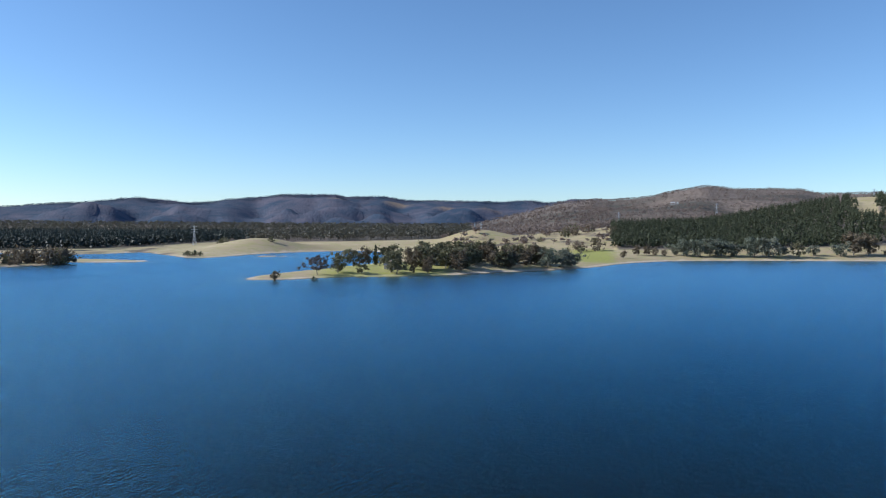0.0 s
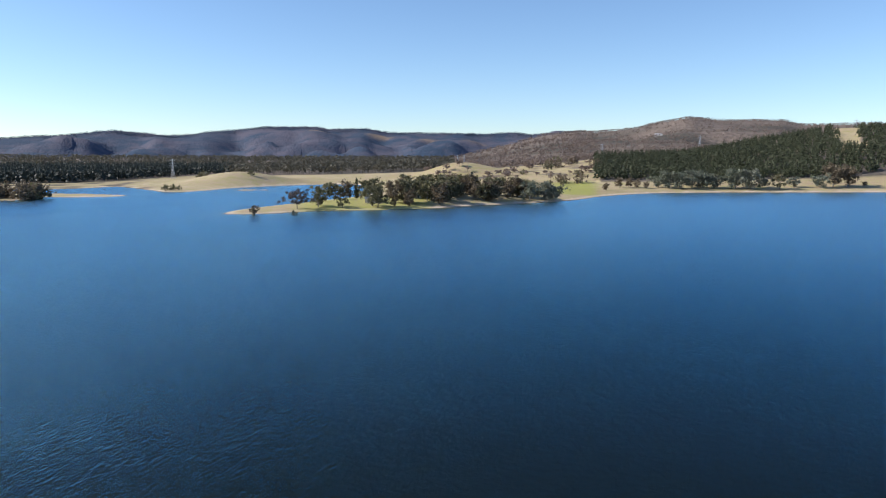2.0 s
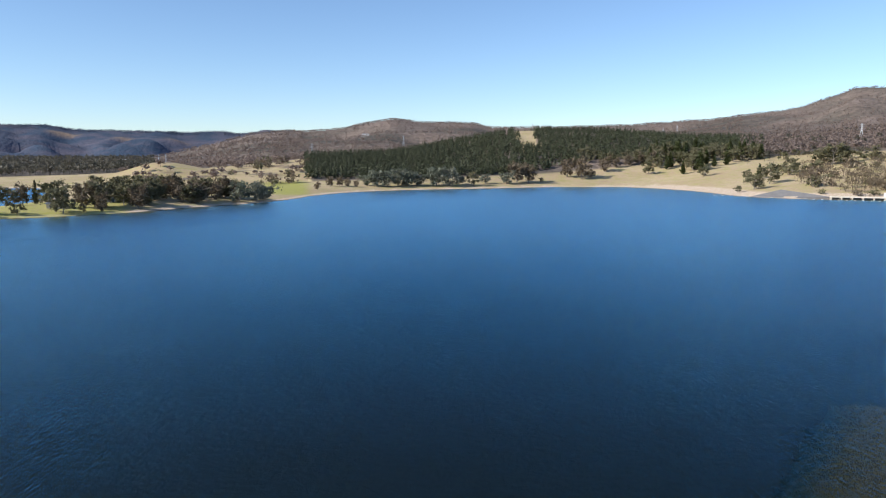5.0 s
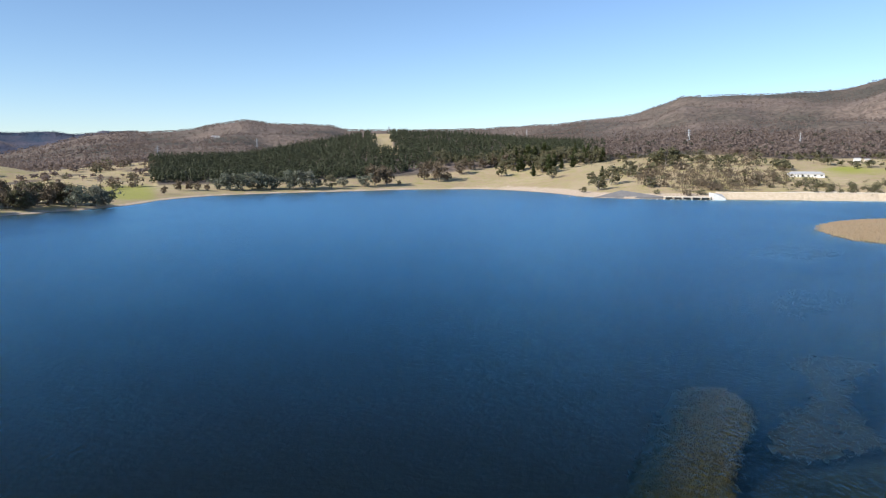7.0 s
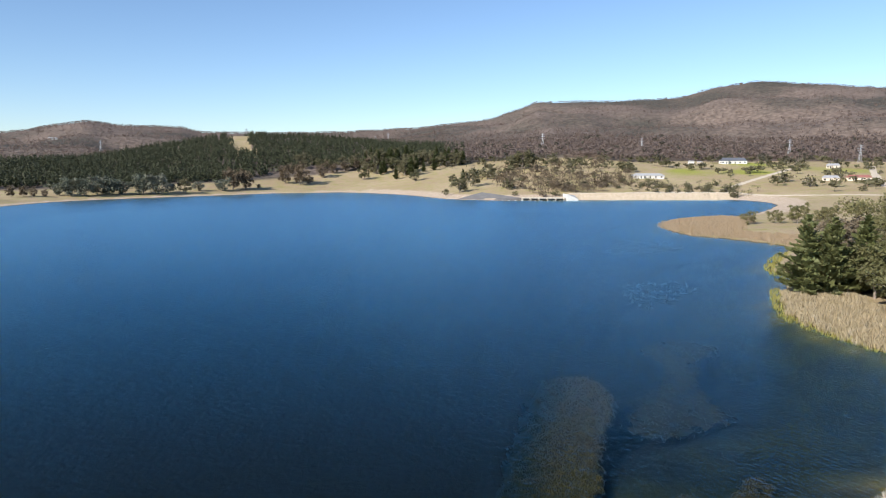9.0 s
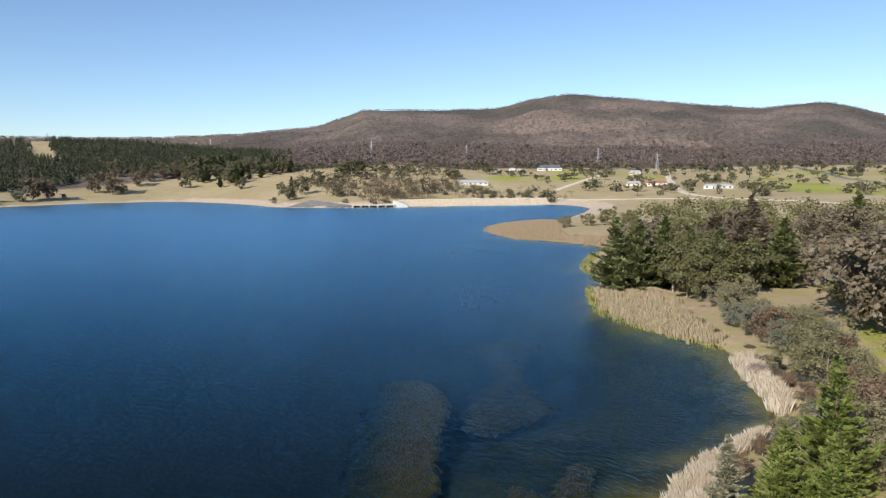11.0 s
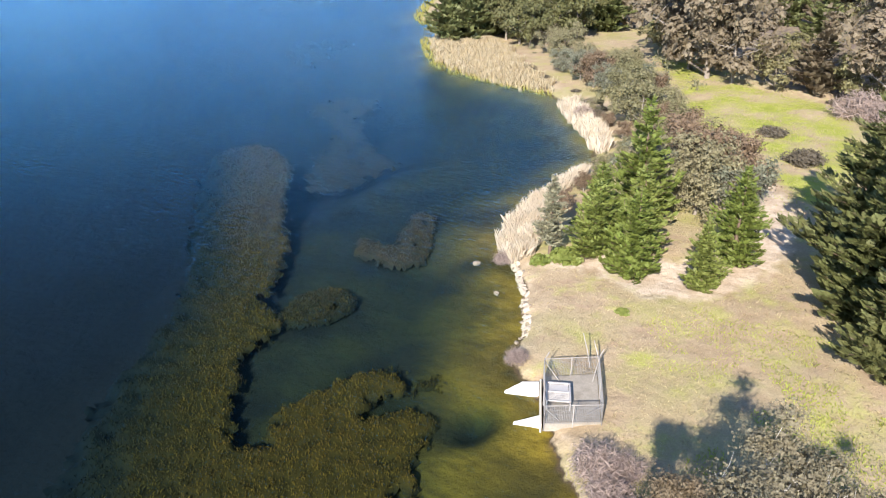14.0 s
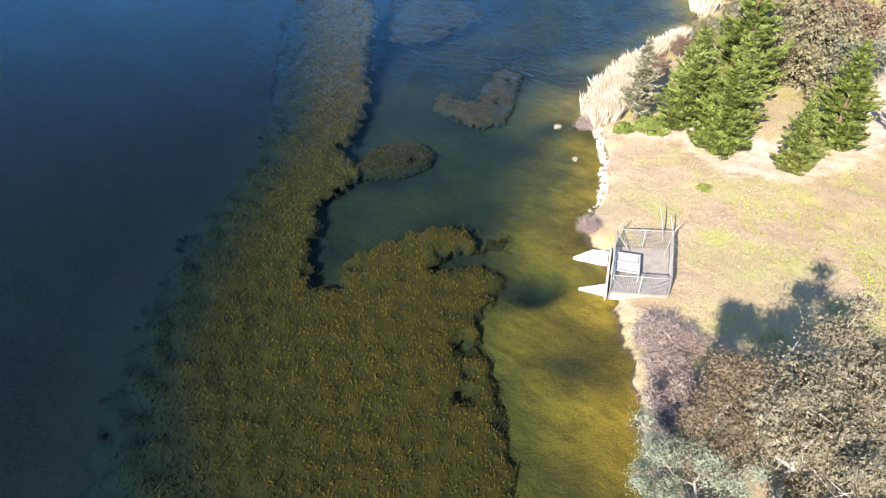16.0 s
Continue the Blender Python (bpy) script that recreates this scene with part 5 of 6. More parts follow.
def bank_lip(line, wide, seed):
    """A crumbling pale lip of soil and stones along the water's edge."""
    p = np.array(line, float)
    t = np.linspace(0, len(p) - 1, 260)
    x, y = np.interp(t, np.arange(len(p)), p[:, 0]), np.interp(t, np.arange(len(p)), p[:, 1])
    way = np.gradient(np.c_[x, y], axis=0)
    way /= np.linalg.norm(way, axis=1, keepdims=True)
    u = np.linspace(-0.35, 1.0, 16)
    X = x[:, None] + way[:, 1][:, None] * u * wide
    Y = y[:, None] - way[:, 0][:, None] * u * wide
    fx, fy = X.ravel(), Y.ravel()
    lump = 0.03 * waves(fx, fy, 1.7, seed) + 0.03 * waves(fx, fy, 0.6, seed + 1) + 0.02 * waves(fx, fy, 0.25, seed + 2) + 0.05 * waves(fx, fy, 4.5, seed + 3)
    U = np.tile(u, len(x))
    z = np.maximum(land_z(fx, fy), 0.02) + 0.03 + lump - 0.20 * soft_step(U, 0.45, 1.0) - 0.28 * soft_step(U, 0.0, -0.35)
    n = len(u)
    i, j = np.meshgrid(np.arange(len(x) - 1), np.arange(n - 1), indexing="ij")
    f = np.stack([i * n + j, (i + 1) * n + j, (i + 1) * n + j + 1, i * n + j + 1], -1).reshape(-1, 4)
    return tagged(new("bank_edge", np_mesh("bank_edge", np.c_[fx, fy, z], f, CHALK, smooth=True)), "pale crumbling earth lip at the water's edge", "bank", kind="structure")


bank_lip([(47.2, 33.2), (46.3, 31.9), (44.0, 29.9), (42.6, 28.4), (41.0, 27.4), (39.6, 26.1), (38.2, 25.2), (37.0, 24.6)], 0.8, 431)

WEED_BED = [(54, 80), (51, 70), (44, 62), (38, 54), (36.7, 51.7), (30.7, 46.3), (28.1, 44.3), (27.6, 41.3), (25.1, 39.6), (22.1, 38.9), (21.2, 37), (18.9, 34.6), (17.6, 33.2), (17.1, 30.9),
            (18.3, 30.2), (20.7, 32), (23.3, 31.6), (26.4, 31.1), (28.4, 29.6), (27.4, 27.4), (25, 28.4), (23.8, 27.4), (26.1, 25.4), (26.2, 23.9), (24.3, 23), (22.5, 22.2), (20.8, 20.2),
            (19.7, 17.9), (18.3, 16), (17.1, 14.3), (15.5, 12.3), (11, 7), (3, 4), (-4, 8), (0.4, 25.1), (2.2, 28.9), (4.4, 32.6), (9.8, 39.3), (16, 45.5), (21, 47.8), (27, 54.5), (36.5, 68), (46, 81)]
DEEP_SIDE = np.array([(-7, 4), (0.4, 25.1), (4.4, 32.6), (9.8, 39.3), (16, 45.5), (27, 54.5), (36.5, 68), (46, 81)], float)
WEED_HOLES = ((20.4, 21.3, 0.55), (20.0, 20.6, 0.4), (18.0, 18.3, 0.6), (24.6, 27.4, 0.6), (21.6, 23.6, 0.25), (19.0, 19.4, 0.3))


def weed_mat(name, poly, label, seed, top=-0.22, deep=None, step=0.3, tufts=140.0, edge=0.4, tall=0.18, wide=0.036, material=None, sparse=0.0):
    """A bed of submerged weed: an uneven dark mat with a low rim, and upright blades all over it."""
    rng = np.random.default_rng(seed)
    p = np.array(poly, float)
    gx, gy = np.arange(p[:, 0].min() - 1, p[:, 0].max() + 1, step), np.arange(p[:, 1].min() - 1, p[:, 1].max() + 1, step)
    X, Y = np.meshgrid(gx, gy, indexing="ij")
    x, y = X.ravel(), Y.ravel()

    def lie(x, y):
        s = inside(poly, x, y) + edge * (waves(x, y, 2.6, seed) + 0.5 * waves(x, y, 0.9, seed + 5))
        for hx, hy, hr in WEED_HOLES:
            s = np.minimum(s, np.hypot(x - hx, y - hy) - hr + 0.25 * waves(x, y, 1.1, seed + 6))
        if sparse:
            s = np.minimum(s, (waves(x, y, 4.0, seed + 7) + 0.6 * waves(x, y, 1.5, seed + 8) + 1.6 - sparse) * 1.2)
        z = top + 0.07 * waves(x, y, 2.2, seed + 1) + 0.04 * waves(x, y, 0.8, seed + 2)
        if deep is not None:
            k = np.full(len(x), 1e9)
            for a, b in zip(deep[:-1], deep[1:]):
                t = np.clip(((x - a[0]) * (b[0] - a[0]) + (y - a[1]) * (b[1] - a[1])) / ((b - a) ** 2).sum(), 0, 1)
                k = np.minimum(k, np.hypot(x - a[0] - t * (b[0] - a[0]), y - a[1] - t * (b[1] - a[1])))
            z = z - 2.2 * np.exp(-((k + 0.7 * waves(x, y, 3.0, seed + 9)) / (2.9 - 1.2 * soft_step(y, 40, 58))).clip(0)) - 0.10 * soft_step(np.hypot(x, y), 45, 80)
        return s, np.minimum(z, -0.12) - 0.45 * soft_step(s, 0.30, -0.30)
    s, z = lie(x, y)
    ny = len(gy)
    i, j = np.meshgrid(np.arange(len(gx) - 1), np.arange(ny - 1), indexing="ij")
    f = np.stack([i * ny + j, (i + 1) * ny + j, (i + 1) * ny + j + 1, i * ny + j + 1], -1).reshape(-1, 4)
    f = f[(s[f] > -0.35).all(1)]
    keep, f = np.unique(f, return_inverse=True)
    f = f.reshape(-1, 4)
    v = np.stack([x, y, z], -1)[keep]
    area = len(f) * step * step
    n = int(area * tufts * 3)
    tx, ty = rng.uniform(gx[0], gx[-1], n), rng.uniform(gy[0], gy[-1], n)
    ok = np.where((waves(tx, ty, 0.7, seed + 3) > rng.uniform(-1.3, 0.5, n)))[0]
    ts, tz = lie(tx[ok], ty[ok])
    into = np.where((ts > -0.2) & (tz > -0.5 - rng.uniform(0, 1.6, len(tz))))[0][: int(area * tufts)]
    ok, tz = ok[into], tz[into]
    h = np.minimum(rng.uniform(0.5, 1.2, len(ok)) * tall, -tz - 0.03)
    q, g = blades(rng, tx[ok], ty[ok], tz, h, rng.uniform(0.6, 1.4, len(ok)) * wide, 0.4)
    # The tint darkens mat and blade feet, as shade between blades would.
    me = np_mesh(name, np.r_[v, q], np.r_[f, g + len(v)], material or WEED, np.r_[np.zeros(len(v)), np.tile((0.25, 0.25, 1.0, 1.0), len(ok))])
    return tagged(new(name, me), label, "water weed", kind="stuff")


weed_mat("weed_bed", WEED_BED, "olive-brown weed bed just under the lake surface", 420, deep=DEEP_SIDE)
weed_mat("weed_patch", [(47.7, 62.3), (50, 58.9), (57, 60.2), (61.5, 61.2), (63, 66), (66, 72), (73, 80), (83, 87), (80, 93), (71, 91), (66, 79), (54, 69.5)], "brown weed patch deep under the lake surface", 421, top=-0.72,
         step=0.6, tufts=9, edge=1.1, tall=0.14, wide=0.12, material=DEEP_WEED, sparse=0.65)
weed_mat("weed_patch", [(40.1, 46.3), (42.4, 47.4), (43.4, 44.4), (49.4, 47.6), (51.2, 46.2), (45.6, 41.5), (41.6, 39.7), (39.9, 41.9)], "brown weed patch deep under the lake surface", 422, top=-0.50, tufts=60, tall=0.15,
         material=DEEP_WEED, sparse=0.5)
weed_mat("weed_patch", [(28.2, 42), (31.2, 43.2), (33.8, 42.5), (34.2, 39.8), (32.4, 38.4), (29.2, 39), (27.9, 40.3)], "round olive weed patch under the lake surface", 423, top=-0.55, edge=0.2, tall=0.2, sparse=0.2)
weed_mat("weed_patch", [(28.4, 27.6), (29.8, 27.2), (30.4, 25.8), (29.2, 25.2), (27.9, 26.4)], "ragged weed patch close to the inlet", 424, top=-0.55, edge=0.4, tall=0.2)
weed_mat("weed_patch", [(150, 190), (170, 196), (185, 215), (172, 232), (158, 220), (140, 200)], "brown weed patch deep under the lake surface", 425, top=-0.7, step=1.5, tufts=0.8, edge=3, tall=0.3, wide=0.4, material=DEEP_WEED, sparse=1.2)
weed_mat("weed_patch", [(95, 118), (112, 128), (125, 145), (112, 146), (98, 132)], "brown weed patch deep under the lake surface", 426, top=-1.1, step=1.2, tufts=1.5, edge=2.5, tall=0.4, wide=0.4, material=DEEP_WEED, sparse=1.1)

# ---- the fenced inlet ----
ROCK = plain("shore_rock", (0.16, 0.125, 0.09), (0.30, 0.25, 0.19), 3.0, 0.9)
MESH_WIRE = plain("grey_mesh_wire", (0.22, 0.21, 0.20), (0.30, 0.29, 0.28), 3.0, 0.7, 0.3, 0.0)
PAD = plain("gravel_pad", (0.20, 0.175, 0.14), (0.36, 0.32, 0.265), 1.3, 0.95, bump=0.03)
POST = plain("weathered_post", (0.24, 0.215, 0.19), (0.36, 0.33, 0.30), 3.0, 0.9)
GRATE = plain("pale_steel_grating", (0.40, 0.375, 0.355), (0.52, 0.49, 0.46), 2.0, 0.5, 0.2, 0.0)


def fence_run(parent, a, b, z, tall, wires=14, posts=3):
    """Mesh fence between two corners: posts, rails and wires."""
    a, b = Vector((*a, z)), Vector((*b, z))
    for k in range(posts):
        bm = bmesh.new()
        p = a.lerp(b, k / (posts - 1))
        bmesh.ops.create_cone(bm, cap_ends=True, segments=8, radius1=0.04, radius2=0.035, depth=tall + 0.5, matrix=Matrix.Translation(p + Vector((0, 0, tall / 2 - 0.2))))
        part("post", bm, POST, parent)
    bm = bmesh.new()
    beam(bm, a + Vector((0, 0, tall)), b + Vector((0, 0, tall)), 0.035)
    part("top_rail", bm, POST, parent)
    bm = bmesh.new()
    for k in range(wires):
        h = tall * (k + 0.5) / wires
        beam(bm, a + Vector((0, 0, h)), b + Vector((0, 0, h)), 0.010)
    n = int((b - a).length / 0.10)
    for k in range(n):
        p = a.lerp(b, (k + 0.5) / n)
        beam(bm, p, p + Vector((0, 0, tall)), 0.010)
    part("wire_mesh", bm, MESH_WIRE, parent, "grey woven wire mesh")


def inlet():
    cage = tagged(new("inlet_enclosure"), "fenced concrete inlet structure at the lake edge", "enclosure")
    c = [(29.1, 17.9), (33.1, 20.6), (35.6, 18.1), (31.4, 15.4)]
    z = 0.75
    bm = bmesh.new()
    inner = [Vector((*p, 0)).lerp(Vector((32.3, 18.0, 0)), 0.03) for p in c]
    low, top = [bm.verts.new((p.x, p.y, 0.2)) for p in inner], [bm.verts.new((p.x, p.y, 0.80)) for p in inner]
    bm.faces.new(top)
    for k in range(4):
        bm.faces.new((low[k], low[(k + 1) % 4], top[(k + 1) % 4], top[k]))
    bmesh.ops.recalc_face_normals(bm, faces=bm.faces)
    part("pad", bm, PAD, cage, "grey-brown gravel pad with dead grass")
    for k in range(4):
        fence_run(cage, c[k], c[(k + 1) % 4], z, 1.35)
    for k, (dx, dy) in ((0, (0.9, -0.5)), (1, (0.2, -1.1)), (2, (-1.0, -0.2)), (3, (0.1, 1.1))):
        bm = bmesh.new()
        beam(bm, (*c[k], z + 1.2), (c[k][0] + dx, c[k][1] + dy, z), 0.045)
        part("brace", bm, POST, cage)
    for k, s in ((1, 1), (2, 1)):
        bm = bmesh.new()
        beam(bm, (*c[k], z + 1.3), (c[k][0] + 0.35 * s, c[k][1] - 0.1, z + 1.75), 0.05)
        part("outrigger", bm, POST, cage)
    return cage


def headwall():
    works = tagged(new("inlet_headwall"), "white concrete headwall with two wing walls in the water", "wall")
    bm = bmesh.new()
    a, b = Vector((29.25, 18.2, 0)), Vector((33.0, 20.75, 0))
    way = (b - a).normalized()
    turn = Matrix.Rotation(math.atan2(way.y, way.x), 4, "Z")
    box(bm, ((b - a).length, 0.13, 2.0), (a + b) / 2 + Vector((0, 0, -0.44)), turn)
    bmesh.ops.bevel(bm, geom=list(bm.edges), offset=0.03, segments=1, affect="EDGES")
    part("headwall", bm, CONCRETE, works)
    for plan in (((32.62, 20.62, 0.62), (31.92, 20.15, 0.62), (31.05, 22.2, 0.03), (32.2, 21.6, 0.40)), ((29.92, 18.72, 0.55), (29.5, 18.44, 0.55), (28.9, 19.95, 0.02))):
        bm = bmesh.new()
        tops = [bm.verts.new(p) for p in plan]
        feet = [bm.verts.new((p[0], p[1], -1.6)) for p in plan]
        n = len(plan)
        bm.faces.new(tops)
        bm.faces.new(feet[::-1])
        for k in range(n):
            bm.faces.new((tops[k], feet[k], feet[(k + 1) % n], tops[(k + 1) % n]))
        bmesh.ops.recalc_face_normals(bm, faces=bm.faces)
        bmesh.ops.bevel(bm, geom=list(bm.edges), offset=0.02, segments=1, affect="EDGES")
        part("wing_wall", bm, WHITE_CONCRETE, works)
    return works


def gate_frame():
    """The low barred frame over the shaft inside the enclosure."""
    box_thing = tagged(new("shaft_cover"), "low pale barred steel cover over the inlet shaft", "grating")
    turn = Matrix.Rotation(math.atan2(2.7, 4.0), 4, "Z")
    mid = Vector((31.5, 18.5, 0.6))
    for u in (-0.9, 0.0, 0.9):
        for v in (-0.7, 0.7):
            bm = bmesh.new()
            box(bm, (0.08, 0.08, 0.9), mid + turn @ Vector((u, v, 0.4)), turn)
            part("corner_post", bm, GRATE, box_thing)
    for v in (-0.7, 0.7):
        bm = bmesh.new()
        box(bm, (1.88, 0.09, 0.09), mid + turn @ Vector((0, v, 0.86)), turn)
        part("side_rail", bm, GRATE, box_thing)
    for u in (-0.9, 0.0, 0.9):
        bm = bmesh.new()
        box(bm, (0.09, 1.3, 0.09), mid + turn @ Vector((u, 0, 0.862)), turn)
        part("cross_rail", bm, GRATE, box_thing)
    for k in range(7):
        bm = bmesh.new()
        box(bm, (0.05, 1.3, 0.03), mid + turn @ Vector((-0.78 + k * 0.11, 0, 0.83)), turn)
        part("bar", bm, GRATE, box_thing)
    bm = bmesh.new()
    box(bm, (0.75, 1.25, 0.03), mid + turn @ Vector((0.45, 0, 0.80)), turn)
    part("cover_plate", bm, GRATE, box_thing)
    bm = bmesh.new()
    box(bm, (2.0, 1.6, 0.5), mid + turn @ Vector((0, 0, -0.1)), turn)
    part("kerb", bm, CONCRETE, box_thing)
    return box_thing


inlet()
headwall()
gate_frame()
for x, y, lx, ly, h in ((36.1, 18.9, 0.25, 0.9, 2.2), (36.5, 18.4, 0.1, 0.7, 1.8)):
    stake = tagged(new("stake"), "thin bleached stake leaning by the fence", "stake", "stakes by the fence")
    g = one_z(x, y)
    v, f = tube([(x, y, g - 0.2), (x + lx * 0.5, y + ly * 0.5, g + h * 0.55), (x + lx, y + ly, g + h)], [0.05, 0.045, 0.03], 6)
    child("pole", np_mesh("pole", v, f, POST), stake)
rng = np.random.default_rng(44)


def stone(x, y, s, seed):
    r = np.random.default_rng(seed)
    bm = bmesh.new()
    bmesh.ops.create_icosphere(bm, subdivisions=2, radius=s)
    for p in bm.verts:
        p.co = Vector((p.co.x * 1.3, p.co.y, p.co.z * 0.7)) * (1 + 0.18 * r.normal())
    ob = new("rock", from_bm("rock", bm, ROCK))
    ob.matrix_basis = pose(x, y, max(one_z(x, y), -0.12) + s * 0.25, 0, 0, r.uniform(0, 360))
    return tagged(ob, "pale rock on the lake shore", "rock", "rocks on the shore")


for k in range(18):
    t = rng.uniform(0, 1)
    a = np.array(NEAR_BANK[12:17][int(t * 4)]) * (1 - (t * 4) % 1) + np.array(NEAR_BANK[12:17][int(t * 4) + 1]) * ((t * 4) % 1)
    stone(a[0] + rng.normal(0, 0.25), a[1] + rng.normal(0, 0.25), rng.uniform(0.06, 0.17), k)
stone(41.2, 30.6, 0.22, 90)
stone(44.4, 35.2, 0.28, 91)

# ---- the dam ----
def dam():
    a, b = Vector((322, 507, 0)), Vector((452, 463, 0))
    way = (b - a).normalized()
    back = Vector((-way.y, way.x, 0))
    ob = tagged(new("dam_wall"), "long pale stone-faced earth dam wall", "dam", kind="structure")
    prof = ((-7, -3), (0, 0.2), (9, 5.2), (13, 5.3), (24, 1.0), (24, -3))
    bm = bmesh.new()
    n = 48
    rows = []
    rnd = random.Random(5)
    for k in range(n + 1):
        p = a + (b - a) * k / n
        rows.append([bm.verts.new(p + back * (u + rnd.uniform(-0.35, 0.35)) + Vector((0, 0, z + rnd.uniform(-0.15, 0.15)))) for u, z in prof])
    for r, s in zip(rows, rows[1:]):
        for k in range(len(prof) - 1):
            bm.faces.new((r[k], r[k + 1], s[k + 1], s[k]))
    bm.faces.new(rows[0])
    bm.faces.new(rows[-1][::-1])
    bmesh.ops.recalc_face_normals(bm, faces=bm.faces)
    part("embankment", bm, RIPRAP, ob)
    bm = bmesh.new()
    beam(bm, a + back * 10.5 + Vector((0, 0, 5.5)), b + back * 10.5 + Vector((0, 0, 5.5)), 0.5)
    part("parapet", bm, CONCRETE, ob)
    return ob


def spillway():
    ob = tagged(new("spillway"), "low concrete spillway bridge on piers beside the dam", "spillway")
    a, b = Vector((284, 522, 0)), Vector((316, 508, 0))
    way = (b - a).normalized()
    turn = Matrix.Rotation(math.atan2(way.y, way.x), 4, "Z")
    bm = bmesh.new()
    box(bm, ((b - a).length, 4.0, 0.8), (a + b) / 2 + Vector((0, 0, 2.0)), turn)
    part("deck", bm, CONCRETE, ob)
    for k in range(6):
        bm = bmesh.new()
        box(bm, (0.6, 3.6, 3.6), a.lerp(b, 0.02 + 0.96 * k / 5) + Vector((0, 0, -0.2)), turn)
        part("pier", bm, CONCRETE, ob)
    # Added dark panels between the piers imitate the shade under the deck.
    for k in range(5):
        bm = bmesh.new()
        box(bm, (5.4, 0.3, 2.6), a.lerp(b, (k + 0.5) / 5) + Vector((0.4, 1.2, 0.6)), turn)
        part("opening_shade", bm, TAR, ob, "dark panel standing in for the shade of the opening")
    wing = [(316, 504, 0.2), (324, 500, 0.2), (328, 512, 0.2), (318, 514, 0.2)]
    bm = bmesh.new()
    low = [bm.verts.new((x, y, -2)) for x, y, _ in wing]
    top = [bm.verts.new((x, y, z)) for (x, y, _), z in zip(wing, (5.2, 1.2, 4.0, 5.4))]
    bm.faces.new(low[::-1])
    bm.faces.new(top)
    for k in range(4):
        bm.faces.new((low[k], low[(k + 1) % 4], top[(k + 1) % 4], top[k]))
    part("wing_wall", bm, WHITE_WALL, ob, "white concrete wing wall")
    bm = bmesh.new()
    low = [bm.verts.new((x, y, -2)) for x, y in ((241, 556), (268, 526), (284, 523), (262, 552))]
    top = [bm.verts.new((x, y, z)) for x, y, z in ((241, 556, 0.4), (268, 526, 0.5), (284, 523, 2.0), (262, 552, 6.0))]
    bm.faces.new(low[::-1])
    bm.faces.new(top)
    for k in range(4):
        bm.faces.new((low[k], low[(k + 1) % 4], top[(k + 1) % 4], top[k]))
    part("apron", bm, TAR, ob, "dark grey sloping apron")
    return ob


dam()
spillway()
boom = tagged(new("float_boom"), "line of white floats across the spillway approach", "boom")
for k in range(22):
    t = k / 21
    x, y = 222 + 88 * t, 580 - 84 * t - 10 * math.sin(t * 3.1)
    bm = bmesh.new()
    bmesh.ops.create_cone(bm, cap_ends=True, segments=10, radius1=0.28, radius2=0.28, depth=1.6, matrix=Matrix.Translation((x, y, 0.1)) @ Matrix.Rotation(radians(90), 4, "Y"))
    bmesh.ops.bevel(bm, geom=list(bm.edges), offset=0.12, segments=1, affect="EDGES")
    part("float", bm, WHITE_WALL, boom)


# ---- houses ----
def house(b, d, w, wall, roof, label, deep=9.0, tall=3.0, rise=2.2, wing=0.0, turn=0.0, doors=True):
    x, y = bearing(b, d)
    g = min(one_z(x, y), one_z(*bearing(b, d - deep / 2))) - 0.3
    ob = tagged(new("house"), label, "house", "houses round the lake")
    ob.matrix_basis = pose(x, y, g, 0, 0, -b + turn)
    spans = [(0, 0, w, deep, tall, rise)]
    if wing:
        spans.append((-w * 0.28, -deep * 0.55, w * wing, deep * 0.8, tall * 0.98, rise * 0.8))
    for cx, cy, ww, dd, hh, rr in spans:
        bm = bmesh.new()
        box(bm, (ww, dd, hh + 0.6), (cx, cy, hh / 2))
        part("wall", bm, wall, ob)
        bm = bmesh.new()
        o = 0.6
        ends = []
        for sx in (-1, 1):
            hip = ww * 0.12
            ends.append([bm.verts.new((cx + sx * (ww / 2 + o), cy - dd / 2 - o, hh)), bm.verts.new((cx + sx * (ww / 2 + o), cy + dd / 2 + o, hh)), bm.verts.new((cx + sx * (ww / 2 - hip), cy, hh + rr))])
        l, r = ends
        for q in ((l[0], r[0], r[2], l[2]), (r[1], l[1], l[2], r[2]), (l[1], l[0], l[2]), (r[0], r[1], r[2]), (l[0], l[1], r[1], r[0])):
            bm.faces.new(q)
        bmesh.ops.recalc_face_normals(bm, faces=bm.faces)
        part("roof", bm, roof, ob)
        k = max(2, int(ww / 4.5))
        for n in range(k):
            u = cx - ww / 2 + ww * (n + 0.5) / k
            is_door = doors and n == k // 2
            bm = bmesh.new()
            box(bm, (1.0 if is_door else 1.8, 0.16, 2.1 if is_door else 1.2), (u, cy - dd / 2 - 0.02, 1.35 if is_door else 1.75))
            part("door" if is_door else "window", bm, GLASS, ob)
    return ob


house(38.1, 735, 31, WHITE_WALL, WHITE_ROOF, "long white house among bushes near the dam", wing=0.35)
house(41.2, 868, 7, WHITE_WALL, WHITE_ROOF, "small white shed on the grassy rise", 6, 4.5, 1.0)
house(41.8, 872, 6, CREAM_WALL, WHITE_ROOF, "small cream shed on the grassy rise", 6, 3.5, 1.0)
house(44.1, 893, 30, WHITE_WALL, GREY_ROOF, "large house with a dark grey hipped roof on the rise", 11, 3.6, 3.6, wing=0.25)
house(50.6, 878, 13, CREAM_WALL, WHITE_ROOF, "cream farmhouse at the forest edge", wing=0.4)
house(50.5, 742, 14, CREAM_WALL, WHITE_ROOF, "cream sheds beside the red-roofed house")
house(52.2, 745, 20, CREAM_WALL, RED_ROOF, "low house with a dull red roof", wing=0.3)
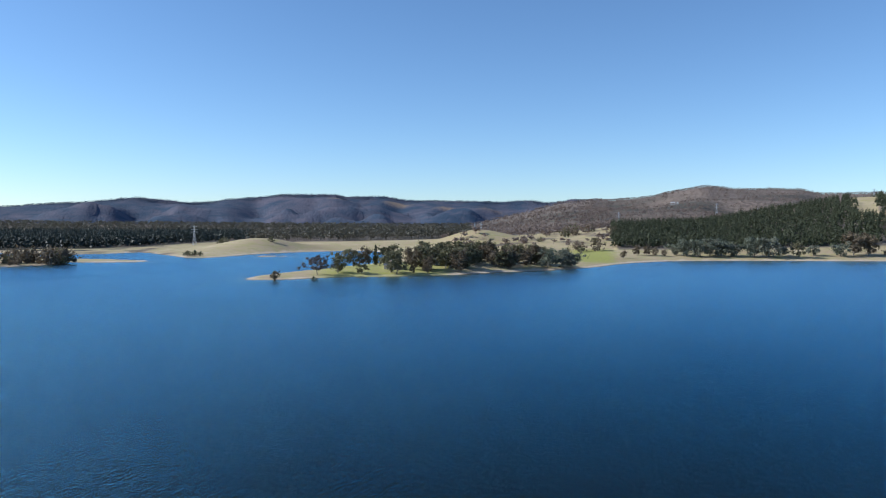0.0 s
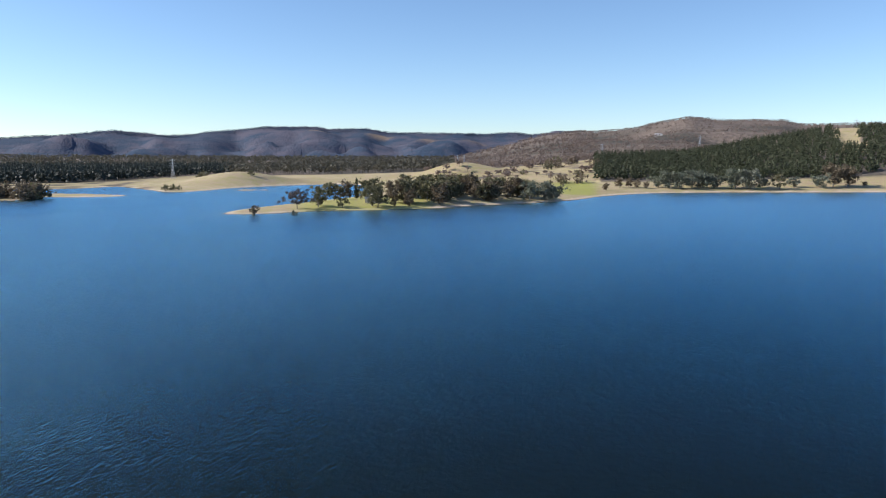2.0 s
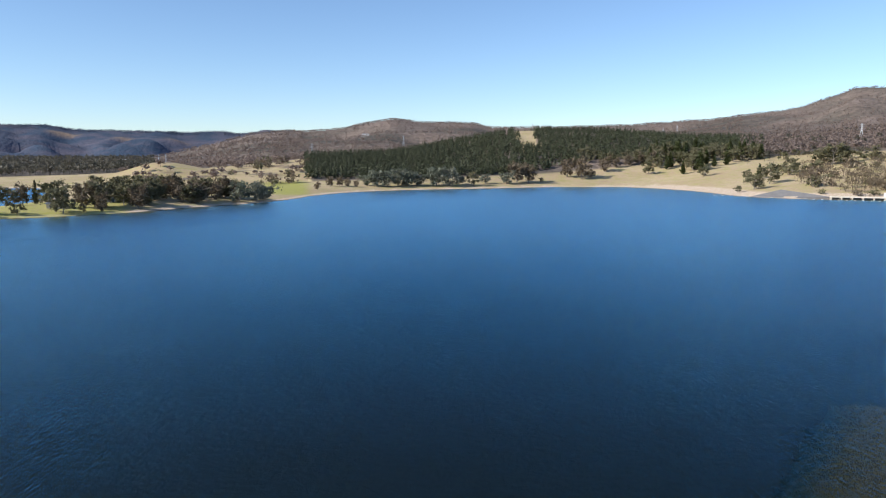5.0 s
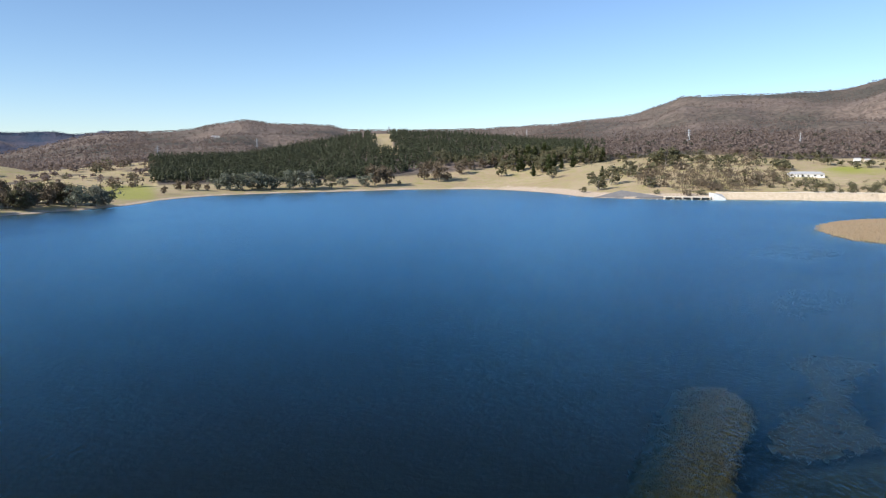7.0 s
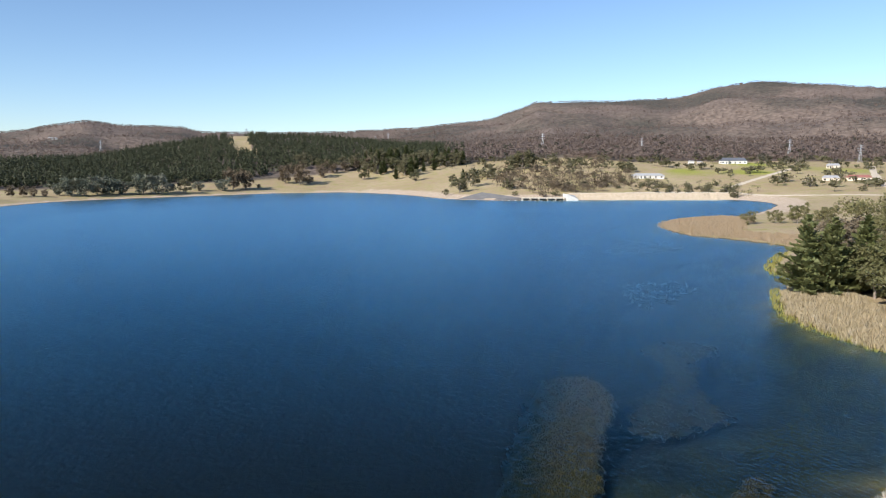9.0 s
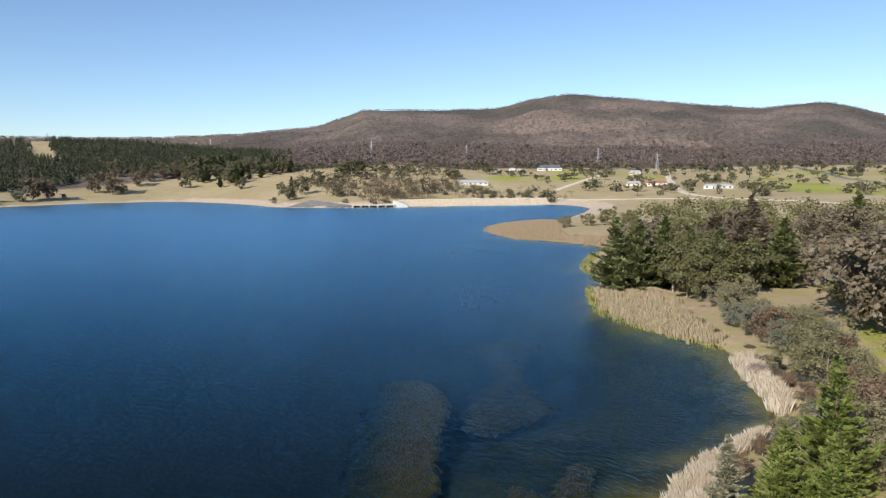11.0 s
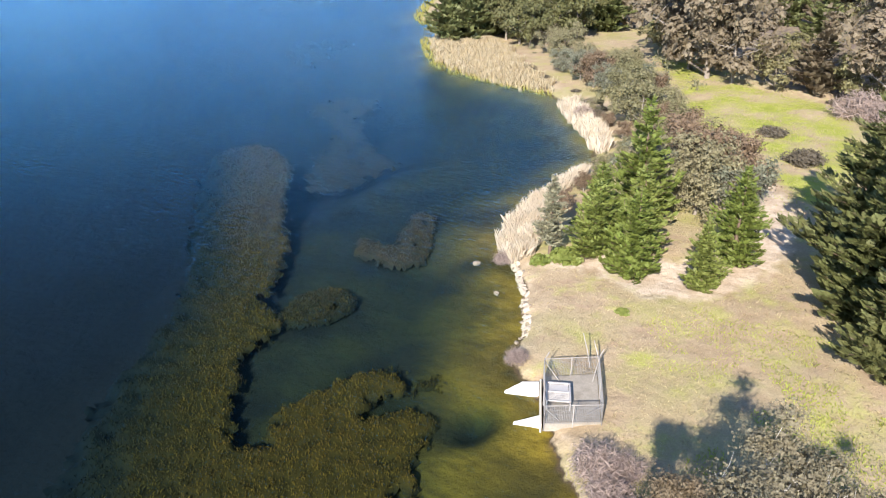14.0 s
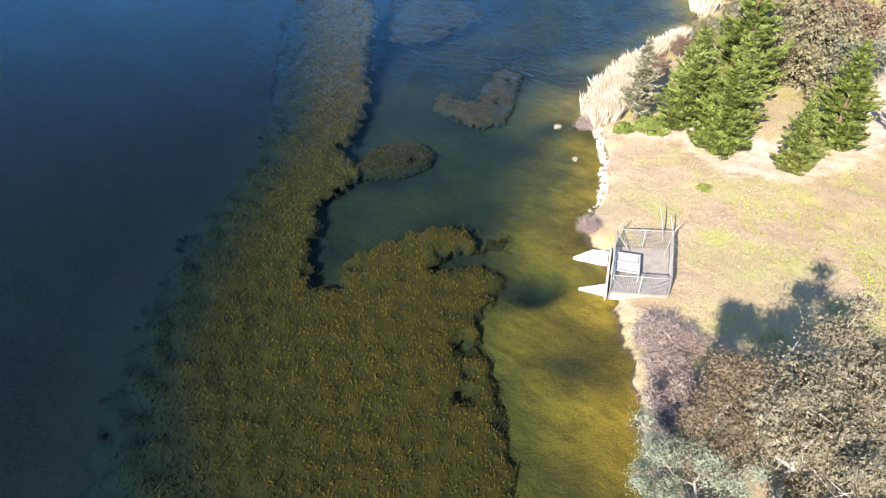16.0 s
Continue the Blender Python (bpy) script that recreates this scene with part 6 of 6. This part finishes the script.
house(56.6, 706, 25, WHITE_WALL, WHITE_ROOF, "white house with pale roofs beside the track", wing=0.45, tall=2.9, rise=1.8)
house(69.7, 876, 22, CREAM_WALL, WHITE_ROOF, "pale farm sheds in a green paddock", tall=2.8, rise=1.6)
house(71.2, 884, 14, WHITE_WALL, WHITE_ROOF, "white barn in a green paddock", 9, 3.8, 2.2)
house(74.6, 1046, 58, WHITE_WALL, WHITE_ROOF, "long white stable building at the forest edge", 10, 4.5, 2.0)
house(79.0, 1040, 40, WHITE_WALL, WHITE_ROOF, "long white stable building at the forest edge", 10, 4.5, 2.0)
house(74.0, 2350, 30, CREAM_WALL, WHITE_ROOF, "pale house high on the wooded ridge", 12, 8.0, 3.0)
house(75.2, 2340, 34, WHITE_WALL, GREY_ROOF, "pale house high on the wooded ridge", 12, 9.0, 3.0)
house(-24.6, 2000, 30, WHITE_WALL, WHITE_ROOF, "pale farm building beyond the valley forest", 12, 7.0, 3.0)
house(-23.4, 1980, 24, CREAM_WALL, WHITE_ROOF, "pale farm building beyond the valley forest", 12, 7.0, 3.0)
house(-5.9, 2050, 22, WHITE_WALL, WHITE_ROOF, "white house on the wooded hill", 10, 6.0, 3.0)
house(-28.0, 432, 9, CREAM_WALL, GREY_ROOF, "grey-roofed cottage among the trees of the point", 7, 2.8, 1.8)
house(-24.6, 455, 8, WHITE_WALL, WHITE_ROOF, "white-roofed shed among the trees of the point", 6, 2.6, 1.2)


# ---- roads ----
def track(name, line, width, material, label):
    """A road laid over the ground along rows of bearing and distance."""
    p = np.array([bearing(b, d) for b, d in line])
    t = np.linspace(0, len(p) - 1, len(p) * 14)
    x, y = np.interp(t, np.arange(len(p)), p[:, 0]), np.interp(t, np.arange(len(p)), p[:, 1])
    way = np.gradient(np.c_[x, y], axis=0)
    way /= np.linalg.norm(way, axis=1, keepdims=True)
    nrm = np.c_[-way[:, 1], way[:, 0]] * width / 2
    rows = []
    for s in (-1, -0.34, 0.34, 1):
        q = np.c_[x, y] + nrm * s
        rows.append(np.c_[q, land_z(q[:, 0], q[:, 1]) + (0.30 if abs(s) < 1 else -0.1)])
    v = np.stack(rows, 1).reshape(-1, 3)
    k = np.arange(len(x) - 1)[:, None] * 4
    f = np.concatenate([np.c_[k + j, k + j + 1, k + j + 5, k + j + 4] for j in range(3)])
    ob = new(name, np_mesh(name, v, f, material, smooth=True))
    return tagged(ob, label, "road", kind="structure")


track("road_1", [(43.4, 680), (44.4, 712), (45.6, 748), (46.8, 795), (48.0, 850), (48.3, 880)], 7, TRACK, "pale gravel track climbing the paddock")
track("road_2", [(52.9, 905), (53.0, 850), (53.3, 760), (53.8, 690), (54.6, 640), (57, 585), (62, 545), (66, 520)], 8, TRACK, "pale gravel track through the paddocks")
track("road_3", [(61.6, 1010), (62.2, 985), (63.4, 930), (65, 850), (67, 780), (70, 700), (74, 610), (80, 520)], 9, TAR, "grey tarred road curving through the paddocks")
track("road_4", [(72.2, 1000), (72.6, 930), (73.4, 850), (74.6, 760)], 6, TRACK, "pale gravel drive to the stables")
track("road_5", [(36.5, 640), (40, 660), (44, 676), (48, 640), (52, 610), (56, 580)], 6, TRACK, "pale gravel track behind the dam")


# ---- pylons ----
def make_pylon():
    """A lattice power pylon, 38 m tall."""
    ob = tagged(new("power_pylon"), "grey steel lattice power pylon", "pylon", "power pylons")

    def half(z):
        return 3.6 - 2.6 * min(z / 24, 1.0) - 0.5 * max(0.0, (z - 24) / 14)
    for sx, sy in ((1, 1), (1, -1), (-1, 1), (-1, -1)):
        bm = bmesh.new()
        for z0, z1 in ((-1, 12), (12, 24), (24, 38)):
            beam(bm, (sx * half(max(z0, 0)), sy * half(max(z0, 0)), z0), (sx * half(z1), sy * half(z1), z1), 0.30)
        part("leg", bm, STEEL, ob)
    bm = bmesh.new()
    zs = [0, 6, 11, 16, 20, 24, 28, 32, 36]
    for z0, z1 in zip(zs, zs[1:]):
        a, b = half(z0), half(z1)
        for n in range(4):
            r = Matrix.Rotation(n * math.pi / 2, 4, "Z")
            beam(bm, r @ Vector((a, a, z0)), r @ Vector((-b, b, z1)), 0.15)
            beam(bm, r @ Vector((-a, a, z0)), r @ Vector((b, b, z1)), 0.15)
            beam(bm, r @ Vector((-b, b, z1)), r @ Vector((b, b, z1)), 0.15)
    part("bracing", bm, STEEL, ob)
    for z, l in ((25, 7.5), (30, 6.5), (35, 5.5)):
        bm = bmesh.new()
        for s in (-1, 1):
            beam(bm, (0, 0, z), (s * l, 0, z), 0.35)
            beam(bm, (0, 0, z + 1.8), (s * l, 0, z), 0.25)
        arm = part("cross_arm", bm, STEEL, ob)
        for s in (-1, 1):
            bm = bmesh.new()
            for q in range(5):
                bmesh.ops.create_cone(bm, cap_ends=True, segments=8, radius1=0.22, radius2=0.12, depth=0.3, matrix=Matrix.Translation((s * l * 0.95, 0, z - 0.4 - q * 0.36)))
            part("insulator", bm, GLASS, arm, "dark glass insulator string")
    return ob


PYLON = make_pylon()
for b, d, s in ((-42.9, 905, 0.62), (-21.2, 1309, 0.95), (-20.7, 1340, 0.95), (-10, 1156, 0.95), (-2.9, 1702, 1.0), (-0.1, 1740, 0.7), (7.2, 1470, 1.1), (17, 2299, 1.0), (18, 2083, 1.0), (30.1, 1156, 1.0), (37.6, 1130, 0.8),
                (47.8, 1071, 1.0), (52.2, 960, 0.9)):
    plant(PYLON, *bearing(b, d), s, -b + 25)
